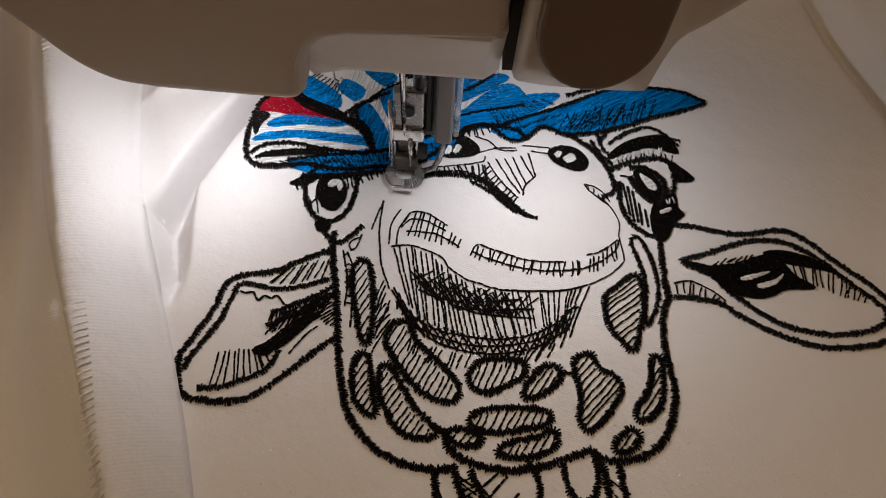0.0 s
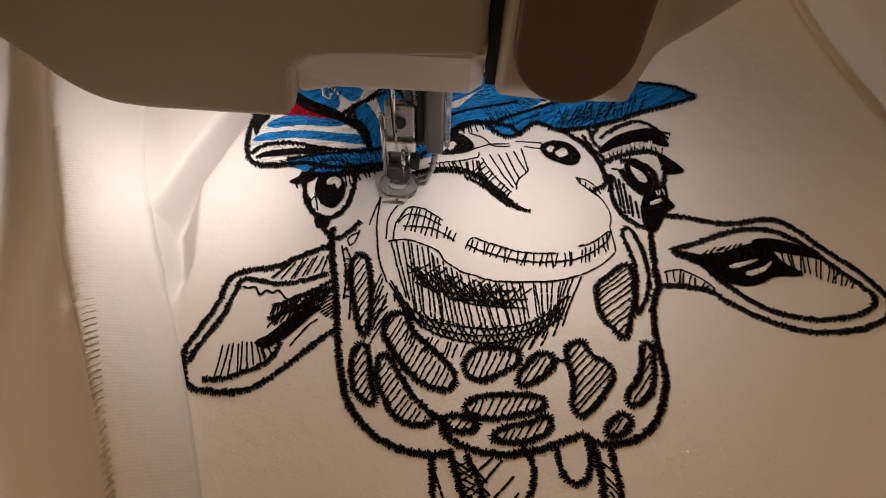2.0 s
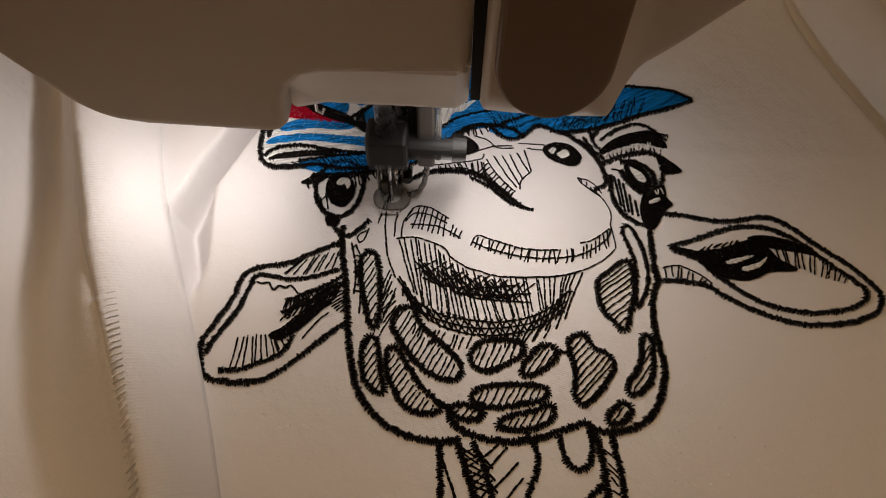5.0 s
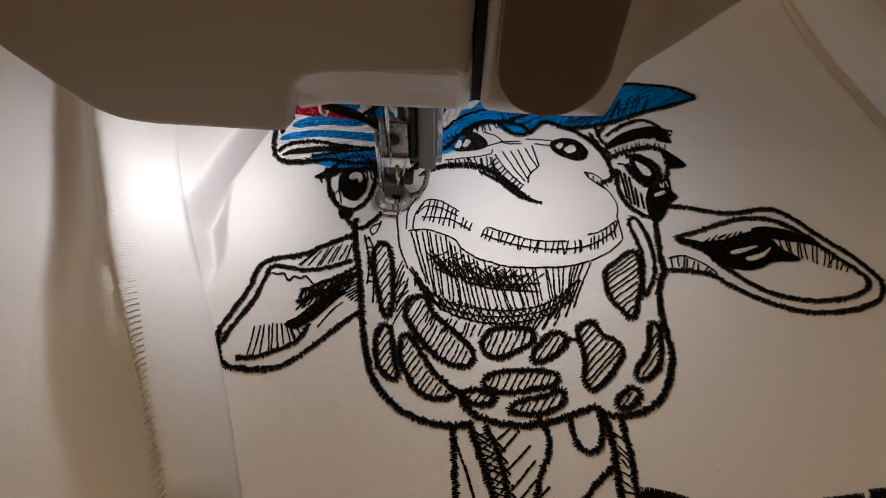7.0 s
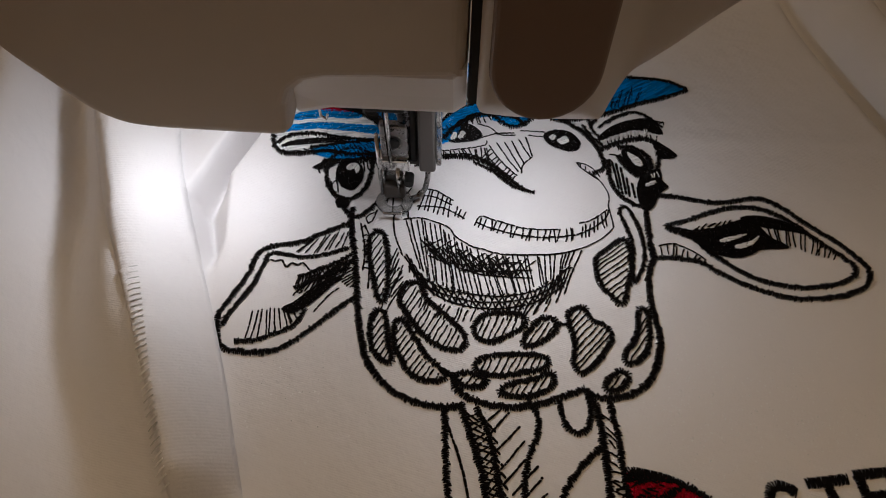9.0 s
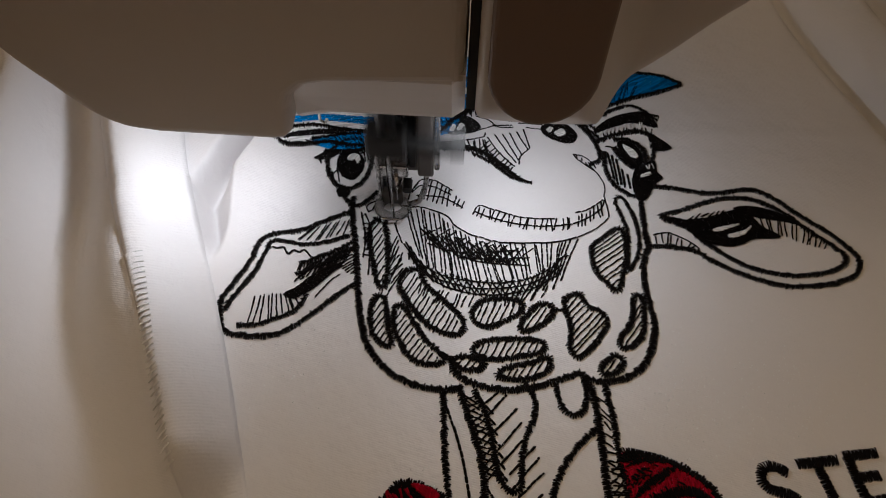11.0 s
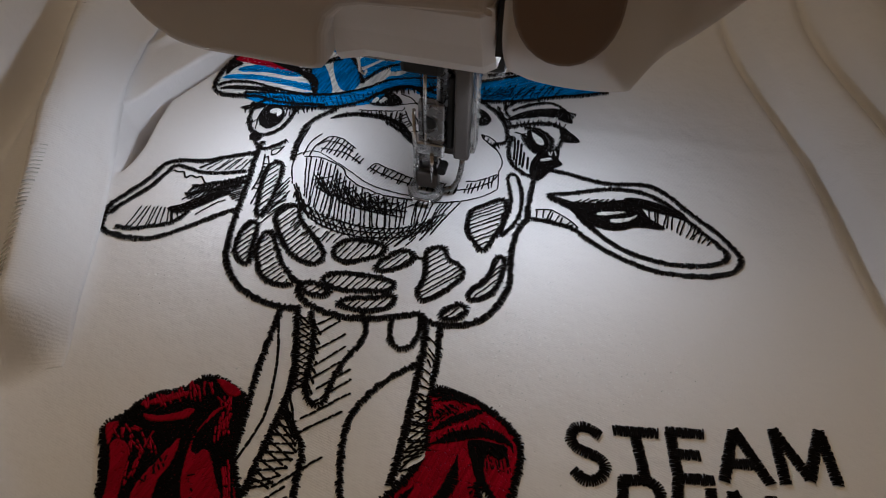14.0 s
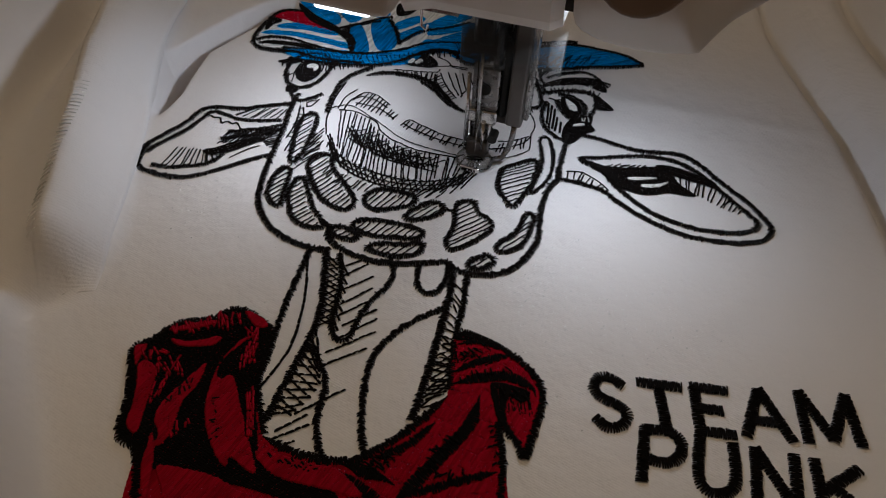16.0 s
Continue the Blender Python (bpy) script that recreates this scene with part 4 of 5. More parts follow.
B.fill([(0.1, -37.8), (-7.9, -34.9), (-12.6, -35.4), (-14.8, -39.1), (-23, -43.6), (-25.7, -47.3), (-27.1, -50.5), (-30.3, -54.1), (-27.2, -60), (-22.8, -68.5), (-21.2, -74.1), (-19, -76.4), (-14.8, -77.4), (-1.8, -97.5), (43.9, -85.5), (69.9, -72.4), (65.9, -52.1), (63.4, -46.2), (68.9, -49), (71.4, -52.2), (71.7, -48.8), (72.3, -42.6), (72.3, -35.8), (70.7, -31.7), (66.3, -28), (59.6, -24.8), (53.1, -23.2), (48.3, -22.9), (46.7, -25.3), (47.9, -32.2), (49.6, -42.7), (45.1, -51.3), (41.4, -57), (36.5, -62.7), (32.2, -65.8), (25.7, -67.2), (18.7, -67.3), (12.5, -66.3), (10.2, -64), (4.6, -54.8), (2.9, -46.8)], 75, 0.35)
coat = B.part("embroidered_coat", RED_THREAD, shirt, "dark red filled coat collar in satin stitch")
B = Stitches(0.25)
B.satin([(0.4, -37.8), (-8, -34.7), (-12.7, -35.3), (-14.9, -38.9), (-23.1, -43.5), (-25.8, -47.2), (-27.2, -50.4), (-30.3, -54.1), (-27.2, -60), (-22.8, -68.5), (-21.2, -74.1), (-18.5, -76.6), (-14.5, -77.3), (-8.5, -87), (-1.8, -97.5)], 2.4)
B.satin([(11.7, -65.8), (18.7, -67.1), (25.7, -67.2), (32.2, -65.8), (36.5, -62.7), (41.4, -57), (45.1, -51.3), (49.8, -42.5)], 2.6, False, True)
B.satin([(46.8, -25.7), (48.3, -22.9), (53.1, -23.2), (59.6, -24.8), (66.3, -28), (70.7, -31.7), (72.4, -36.1), (72.3, -42.6), (71.7, -48.8), (71.5, -52.6)], 2.4)
B.satin([(71.4, -52.2), (68.9, -49), (63.6, -45), (64.2, -48.2), (66.5, -53.4), (68.6, -63.9), (70.7, -73.4)], 2.2)
B.fill([(0.1, -37.8), (-7.9, -34.9), (-12.6, -35.4), (-14.8, -39.1), (-23, -43.6), (-25.7, -47.3), (-27.1, -50.5), (-30.3, -54.1), (-27.2, -60), (-22.8, -68.5), (-21.2, -74.1), (-19, -76.4), (-14.8, -77.4), (-11, -81), (-4.6, -79.7), (6.1, -78.6), (15.6, -78), (25, -77.7), (34.4, -74.7), (27.6, -71.5), (19.5, -72), (14, -71.6), (9.4, -64.3), (4.6, -54.8), (2.9, -46.8)], 35, 0.7)
B.satin([(49, -35.7), (54.9, -30.3), (62.5, -25.8)], 2.6, False, True)
B.satin([(49.9, -38.8), (56.2, -34.9), (62.9, -32.4), (69, -33.6), (70.6, -35.9)], 3.6, False, True)
B.fill([(59.5, -35.3), (68.5, -34.9), (67.9, -38.4), (64.2, -38), (65, -44.1), (69.7, -49.5), (63.6, -45), (61.4, -41.3)], 60, 0.7)
B.satin([(57.4, -39.7), (57.1, -47.8), (53.6, -56.1), (49.5, -64.5), (45.5, -72.5)], 4.0, False, True)
B.satin([(31, -66.5), (36.6, -66.5), (42.2, -66.9), (45.1, -67.6)], 5.5, False, True)
B.satin([(26.1, -68), (32.5, -69.9), (41.5, -72.5), (49.1, -79)], 5.0, False, True)
B.satin([(46.1, -70.2), (52.6, -66), (59.3, -61.7), (66.2, -57.5)], 2.6, False, True)
B.satin([(48, -27.1), (53.3, -24.3), (58.9, -25.4)], 2.5, False, True)
B.satin([(38.1, -63.2), (44.4, -57.6), (49, -50.1)], 2.6, False, True)
B.fill([(46.6, -25), (48.7, -23), (51.8, -23.3), (51.2, -24.4), (48.4, -25.9)], 20, 0.7)
B.hatch([(32.4, -66.5), (39.8, -60.5)], [(37.3, -68.4), (44.8, -58.9)], 14)
B.hatch([(48.6, -32), (56.6, -31.1)], [(51.4, -28.4), (59, -28.6)], 8)
B.hatch([(61, -36.5), (69.4, -35.5)], [(63.8, -42.1), (71.3, -41.3)], 10)
B.part("coat_shading", BLACK_THREAD, coat, "black thread outline and folds of the coat")
B = Stitches()
B.fill([(-26, -58.3), (-25.6, -56.5), (-23.2, -56.7), (-20.9, -58.4), (-19.2, -64.1), (-17.5, -69.9), (-16.5, -73.8), (-18.1, -74), (-20, -72.5), (-21.6, -67.3), (-23.8, -62.3)], 75, 1.02)
B.fill([(-11.6, -75.8), (-11.1, -73.1), (-14.3, -69.6), (-14.9, -65.1), (-13.2, -59.7), (-11.6, -55), (-10.4, -52.6), (-9.5, -58), (-10.5, -63.2), (-9.9, -67.4), (-9, -71.4), (-9.3, -74.8)], 75, 1.02)
B.fill([(-3.2, -41.6), (-5.4, -43.5), (-6.9, -48.6), (-7.1, -53.5), (-5.8, -59.8), (-3.9, -64.7), (0.3, -70.2), (5.2, -74.4), (7.2, -74.9), (7.2, -72.7), (14.1, -74.7), (9.7, -68.7), (7.4, -66.5), (5.4, -63.3), (2.7, -60.2), (-0, -56.3), (-3, -53.6), (-4.7, -55.5), (-6.7, -54.1), (-7, -50.1), (-5.2, -45.2)], 75, 1.02)
B.fill([(-22.3, -48.6), (-18.7, -48.2), (-14.8, -46.5), (-11.7, -44.4), (-10.4, -45.1), (-12.3, -47.5), (-17.9, -49.5), (-20.8, -49.6)], 75, 1.02)
B.fill([(-8.5, -35), (-5.9, -35), (-2.3, -36.1), (-1, -37.6), (-2.5, -38.4), (-5.1, -37.8)], 75, 1.02)
B.fill([(12.2, -69.8), (16.6, -68.8), (23.8, -69.1), (30.3, -68.1), (35.8, -70.2), (38.9, -72.6), (31.1, -73.1), (20.4, -73.8), (14.1, -71.9)], 75, 1.02)
B.fill([(-7.4, -79.9), (-2.4, -78.6), (5.9, -78.1), (12.1, -79.4), (18.5, -81.1), (1.1, -89.2), (-3.6, -84.1)], 75, 1.02)
B.fill([(-24.6, -46.4), (-21.2, -43.8), (-17.6, -41.5), (-14.3, -40), (-15.4, -41.9), (-20.5, -45.1)], 75, 1.02)
B.fill([(-29.8, -53.9), (-28.5, -52.4), (-27.2, -52.4), (-26.9, -56.5), (-26.7, -58.2)], 75, 1.02)
B.fill([(-10.7, -80.9), (-12.3, -75.7), (-13.1, -73), (-10.3, -76.5), (-6.9, -83.8), (-6, -87.5)], 75, 1.02)
B.part("coat_red_folds", RED_THREAD, coat, "dark red satin folds")
B = Stitches(0.95)
B.hatch([(-24.9, -46), (-14.9, -38.9)], [(-23.2, -47.4), (-12.7, -41.4)], 16, 1.2)
B.hatch([(-15.3, -38.1), (-10.8, -35.8)], [(-12.4, -41.9), (-8, -39.5)], 9, 1.2)
B.hatch([(-7.3, -39.3), (-1.6, -39.3)], [(-3.6, -41.8), (-1, -42.7)], 6, 1)
B.hatch([(-2.3, -45.9), (-1.5, -41.1)], [(-0.9, -51.5), (0.2, -47.7)], 9, 1.4)
B.hatch([(-23.9, -55.6), (-15.9, -52.9)], [(-19.3, -59.2), (-15.1, -57)], 8, 1.6)
B.hatch([(-19.6, -62.6), (-18.2, -57.1)], [(-18.1, -66.9), (-16.8, -63.3)], 6, 1.2)
B.hatch([(-10.1, -70.6), (-6.6, -66.4)], [(-7.7, -72), (-4.5, -68.8)], 7, 1.2)
B.hatch([(2.8, -57), (3.7, -55.1)], [(8.8, -67.5), (9.4, -65.8)], 6, 1)
B.hatch([(-27.3, -54), (-23.5, -51)], [(-25, -55.9), (-20.6, -53.1)], 6, 1.2)
B.part("coat_red_hatching", RED_THREAD, coat, "sparse dark red stitches over black")
B = Stitches(0.95)
B.hatch([(-5.5, -59.7), (1.3, -71.4)], [(-3.6, -59.9), (2.4, -70.3)], 9, 1.2)
B.hatch([(-15.1, -64.7), (-11.6, -56.3)], [(-13.3, -65.7), (-10.5, -59.6)], 8, 1)
B.hatch([(14.3, -69.8), (26.6, -69)], [(16.1, -70.7), (28.4, -70.1)], 12, 1.2)
B.hatch([(47.4, -30.2), (53.7, -25.8)], [(48.8, -31.9), (56.8, -26.1)], 9, 1)
B.hatch([(49.9, -36.4), (62.2, -29.6)], [(51.2, -37.3), (63.3, -31)], 9, 1)
B.hatch([(36.8, -67.2), (41.1, -60.1)], [(39.1, -67.8), (43, -61.7)], 14, 1.5)
B.hatch([(48.6, -62), (53.7, -51.6)], [(50.7, -62.1), (55.8, -51.7)], 12, 1.3)
B.hatch([(51.7, -63.1), (59.2, -61.4)], [(52.5, -61.5), (60, -59.5)], 8, 1.2)
B.hatch([(62, -47.4), (64.7, -56.9)], [(63.6, -47.2), (66.1, -55.9)], 10, 1)
B.hatch([(61.7, -36.6), (68.6, -35.4)], [(63.5, -38.2), (69.8, -37.3)], 10, 1.4)
B.part("coat_black_hatching", BLACK_THREAD, coat, "sparse black stitches over red")
B = Stitches(0.25)
B.satin([(33.1, 98.6), (25.9, 101.4), (22.2, 97.7), (17.7, 94.8), (13.7, 96), (9.5, 99.7), (4, 100.1), (-3, 95.4)], 1.8)
B.satin([(80.2, 116.4), (73.6, 120), (64.2, 121.1), (52.7, 120.8), (45, 117.5), (33.4, 111.1), (22.2, 105.5), (9.5, 99.2)], 1.8)
B.satin([(80.2, 116.4), (72.8, 112.6), (61.2, 108.2), (51.6, 103.5), (42.3, 100.4), (33.1, 98.4)], 1.9)
B.satin([(53.1, 120.8), (52.3, 123), (43.1, 119.1), (33.6, 115.2)], 1.6)
B.satin([(-53.1, 107.8), (-63.2, 105.7), (-65.8, 100.7), (-66.6, 95.3), (-66.9, 88.5), (-66.1, 83.5), (-63.6, 79.4), (-57.5, 78.3), (-47.4, 80), (-36.8, 79), (-21.1, 81.5)], 2.1)
B.satin([(-64.9, 82.8), (-60.6, 86.2), (-52.1, 87.6), (-41.3, 86.2), (-30.7, 85.8), (-21.2, 87.9)], 1.8)
B.satin([(-62.8, 80.8), (-59.2, 83.3), (-49.9, 85), (-39.5, 85.9)], 1.4)
B.fill([(-62.5, 82.1), (-55.1, 84.9), (-44.7, 85.4), (-41, 84), (-51.3, 83.1), (-59.8, 81.5)], 10, 0.6)
B.satin([(-55.2, 106.9), (-47.2, 102.9), (-38.5, 98.6), (-29.8, 93.4), (-26.9, 86.6)], 2.4)
B.satin([(-39.4, 98.9), (-32.9, 105.4), (-24.3, 111)], 1.8)
B.fill([(-37.6, 98.6), (-32.1, 98.4), (-27.9, 93.1), (-29.7, 93)], 30, 0.6)
B.fill([(-66.4, 96), (-65.2, 99.3), (-61.3, 98.1), (-63.5, 94), (-64.5, 89.8)], 20, 0.6)
B.satin([(-12.5, 99), (-6.7, 109.5), (2.1, 115.3), (9.6, 122.3)], 1.8)
B.satin([(-21, 113.1), (-15.4, 105.5), (-11.8, 97.6)], 2.2)
B.satin([(-36.7, 97.8), (-34.1, 103.1), (-27.4, 110.8), (-20.8, 115.8)], 1.5)
B.satin([(-27.5, 86.7), (-33.6, 98.9), (-34.4, 105.1)], 2.0)
B.satin([(-53.1, 81.2), (-40.4, 84.1), (-23.2, 87.5), (-9.9, 95), (-1.1, 103.1), (19.9, 109.8)], 1.6)
B.satin([(-48, 75.5), (-37.1, 76.7), (-20.4, 80.3), (-9.2, 86.6), (-2.9, 94.3), (6.7, 100.1), (15.9, 99.4), (21.3, 95.9)], 2.0)
B.hatch([(-48.4, 81.3), (-22.8, 86.4), (-7.3, 93.9), (18.3, 107.1)], [(-44.1, 76.9), (-18.8, 82), (-2.6, 93.6), (20.3, 99.8)], 40, 0.5)
B.hatch([(30.4, 98.9), (44.2, 102.4), (61.3, 109.4)], [(35.2, 107), (48.4, 112.2), (63.8, 116.1)], 34, 1.4)
B.hatch([(33.2, 100.9), (44.3, 103.8), (53.7, 107)], [(36, 103), (46.3, 106.8), (55.8, 110)], 22, 1)
B.hatch([(15, 98.1), (25.9, 103.8), (35.2, 108.1)], [(20.4, 100.9), (29.6, 106.4), (35.1, 104.6)], 10)
B.hatch([(7.5, 106.8), (14.8, 109.8), (26, 113.3)], [(11.3, 100.1), (20.4, 105.6), (30.7, 111.3)], 16)
B.hatch([(-59.4, 79.4), (-44.4, 83.3), (-22, 87)], [(-54.1, 79), (-40.4, 80.2), (-21.6, 83.1)], 26)
B.fill([(-60.3, 112.5), (-50, 106.2), (-39.6, 101.9), (-36.7, 97.8), (-47.5, 100.4), (-54.2, 104.6)], 30, 0.6)
B.hatch([(-53.4, 114.1), (-39.8, 105.4)], [(-50, 117.7), (-38, 112.8)], 10)
B.fill([(-21.8, 125.6), (-14.8, 130.5), (-14.2, 121.4), (-18.9, 117.4)], 20, 0.6)
hat = B.part("embroidered_hat", BLACK_THREAD, shirt, "striped blue and white hat with black outlines")
B = Stitches()
B.fill([(9.5, 99.2), (22.2, 105.5), (33.4, 111.1), (44.9, 117.3), (52.7, 120.3), (64.2, 120.6), (73.6, 119.7), (79.7, 116.6), (72.9, 113.1), (61.2, 108.6), (51.6, 104), (42.3, 100.8), (33.1, 98.9), (25.9, 101.4), (22.2, 97.7), (17.7, 95), (13.7, 96.2)], 35, 0.35)
B.fill([(-60.9, 95.8), (-53.9, 99.2), (-43, 98.6), (-37.1, 97.8), (-38.9, 95.3), (-49.7, 95.2), (-60.1, 93.4)], 8, 0.4)
B.fill([(-65.2, 88), (-61.5, 91), (-51.1, 92.8), (-38.6, 92.6), (-29.2, 92.1), (-29.9, 88.7), (-39.9, 89.4), (-52.4, 89.8), (-62.7, 87.8)], 8, 0.4)
B.fill([(-51.6, 79.6), (-42.8, 84.3), (-34.2, 86.3), (-21.8, 88.6), (-21.2, 82.7), (-30.1, 80.7), (-42, 79)], 20, 0.35)
B.fill([(-52.7, 80.5), (-40.4, 84.1), (-23.4, 87.8), (-8.1, 96.5), (-0.9, 102.3), (22.4, 109), (22.8, 98.7), (15.7, 100.1), (0.8, 97.2), (-5, 87.3), (-20.7, 81), (-37.4, 77.3), (-46.5, 77.2)], 20, 0.33)
B.fill([(-27.5, 87.9), (-34, 101), (-30.2, 105.4), (-21.5, 90.1)], 80, 0.4)
B.fill([(-18.8, 92.7), (-27, 108.3), (-21.3, 113.9), (-13, 97.2)], 80, 0.4)
B.fill([(-61.4, 114.9), (-56.3, 117.8), (-41.4, 109.3), (-40.6, 102.5), (-50.3, 106.9)], 40, 0.4)
B.fill([(-41.4, 111.5), (-39.5, 115.4), (-32.6, 111.6), (-34.9, 106.3)], 40, 0.4)
B.fill([(-35.2, 121.6), (-31.5, 124.9), (-22.7, 117.9), (-26.6, 113.7)], 40, 0.4)
B.fill([(-2.9, 112.3), (8.9, 122.1), (14.7, 120.9), (5.4, 113.1), (-2.7, 108.2)], 20, 0.4)
B.fill([(-3.5, 104.6), (5.6, 107.3), (18.5, 113.8), (31.7, 115.5), (22.2, 105.8), (11.3, 99.9), (4, 100.1), (-3, 95.8)], 15, 0.33)
B.fill([(-4.7, 118.1), (6.6, 133.1), (9.1, 125.8), (-2.1, 113.7)], 15, 0.4)
B.fill([(-14.6, 105), (-5.5, 116.9), (-3.4, 114.1), (-12.4, 100.7)], 20, 0.4)
B.fill([(0.3, 106.1), (11, 117.2), (17.9, 117.5), (20.3, 108.3), (0.2, 102.7)], 15, 0.4)
B.fill([(-17.9, 112.4), (-11.4, 120.2), (-8.1, 117.7), (-15.8, 107.9)], 20, 0.4)
B.part("hat_blue_thread", BLUE_THREAD, hat, "glossy bright blue satin fill")
B = Stitches()
B.fill([(-65.4, 83.6), (-66.2, 95.3), (-63, 105.2), (-47.2, 102.9), (-32.1, 98.4), (-26.6, 87), (-37.3, 82.4), (-50.8, 79.7), (-62.9, 79.5)], 10, 0.03)
B.fill([(-30, 87.1), (-35.1, 102.7), (-37.6, 124.6), (-24.4, 129.4), (4.6, 140), (13.7, 111.7), (1, 103.8), (-11.2, 96.2), (-14, 93.6)], 80, 0.03)
B.part("hat_white_thread", WHITE_THREAD, hat, "white satin stripes")
B = Stitches()
B.fill([(-65.7, 100.2), (-63.7, 105.4), (-54.1, 107), (-46.9, 102.9), (-38.5, 98.6), (-50.2, 98.4), (-59.4, 99.4)], 15, 0.4)
B.part("hat_red_thread", RED_THREAD, hat)
B = Stitches()
B.satin([(91, -26), (88.2, -24.5), (85.1, -24.8), (83.9, -28.3), (86.3, -30.7), (90.6, -31.6), (93.1, -33.5), (92, -36.8), (88.8, -38.3), (85.5, -36.4)], 3.3)
B.part("letter", BLACK_THREAD, shirt, "black satin-stitched capital letter S")
B = Stitches()
B.satin([(93.8, -23.5), (105.1, -21.7)], 3.3)
B.satin([(99.5, -23.1), (102.9, -35.2)], 3.3)
B.part("letter", BLACK_THREAD, shirt, "black satin-stitched capital letter T")
B = Stitches()
B.satin([(108.1, -20.6), (110.6, -32.7)], 3.3)
B.satin([(107, -20.6), (116.3, -19.1)], 3.3)
B.satin([(109, -26.3), (115.5, -25.1)], 3.3)
B.satin([(110.4, -32.3), (118.9, -30.8)], 3.3)
B.part("letter", BLACK_THREAD, shirt, "black satin-stitched capital letter E")
B = Stitches()
B.satin([(121.3, -30.5), (123.7, -16.2)], 3.3)
B.satin([(123.7, -15.9), (132.3, -28.5)], 3.3)
B.satin([(123, -25.3), (128.4, -24.3)], 3.3)
B.part("letter", BLACK_THREAD, shirt, "black satin-stitched capital letter A")
B = Stitches()
B.satin([(133.4, -13.4), (135.8, -27.7)], 3.3)
B.satin([(133.4, -13.4), (141.8, -24.9)], 3.3)
B.satin([(141.5, -25.3), (144.9, -11.1)], 3.3)
B.satin([(144.9, -11.1), (148.2, -24.8)], 3.3)
B.part("letter", BLACK_THREAD, shirt, "black satin-stitched capital letter M")
B = Stitches()
B.satin([(97.5, -35.5), (98.3, -49.5)], 3.3)
B.satin([(97.1, -36.1), (103.3, -34.9), (106.3, -37), (105.9, -41.1), (102.1, -43.4), (98.1, -43)], 3.3)
B.part("letter", BLACK_THREAD, shirt, "black satin-stitched capital letter P")
B = Stitches()
B.satin([(110.5, -32.5), (110.7, -43.6), (112.8, -46.9), (115.7, -47), (118.5, -44.8), (119.1, -41), (118.1, -33.1)], 3.3)
B.part("letter", BLACK_THREAD, shirt, "black satin-stitched capital letter U")
B = Stitches()
B.satin([(123.3, -32.8), (124, -47.6)], 3.3)
B.satin([(123.3, -32.8), (132.6, -45.4)], 3.3)
B.satin([(132.1, -31.7), (133.1, -45.4)], 3.3)
B.part("letter", BLACK_THREAD, shirt, "black satin-stitched capital letter N")
B = Stitches()
B.satin([(136.7, -31.3), (138.7, -45)], 3.3)
B.satin([(146.9, -30.8), (138.5, -39.3)], 3.3)
B.satin([(140.7, -37.2), (147.1, -41)], 3.3)
B.part("letter", BLACK_THREAD, shirt, "black satin-stitched capital letter K")

# ---- glistening flecks of soluble film left on the cloth ----


def flecks():
    bm = bmesh.new()
    for cx, cy, sx, sy, n in ((0.068, -0.005, 0.010, 0.012, 420), (0.096, -0.006, 0.010, 0.010, 260), (0.006, -0.030, 0.012, 0.008, 60), (-0.045, -0.001, 0.008, 0.008, 160)):
        for _ in range(n):
            x, y, r = cx + dice.gauss(0, sx), cy + dice.gauss(0, sy), dice.uniform(0.00012, 0.00034)
            a = dice.uniform(0, math.tau)
            z = 0.00035
            bm.faces.new([bm.verts.new((x + r * math.cos(a + k * 2.1), y + r * math.sin(a + k * 2.1), z + dice.uniform(-0.00022, 0.00026))) for k in range(3)])
    tagged(part("film_residue", bm, FLECK, shirt, "tiny glistening flecks of film"), kind="stuff")


flecks()

# ---- the sewing machine ----


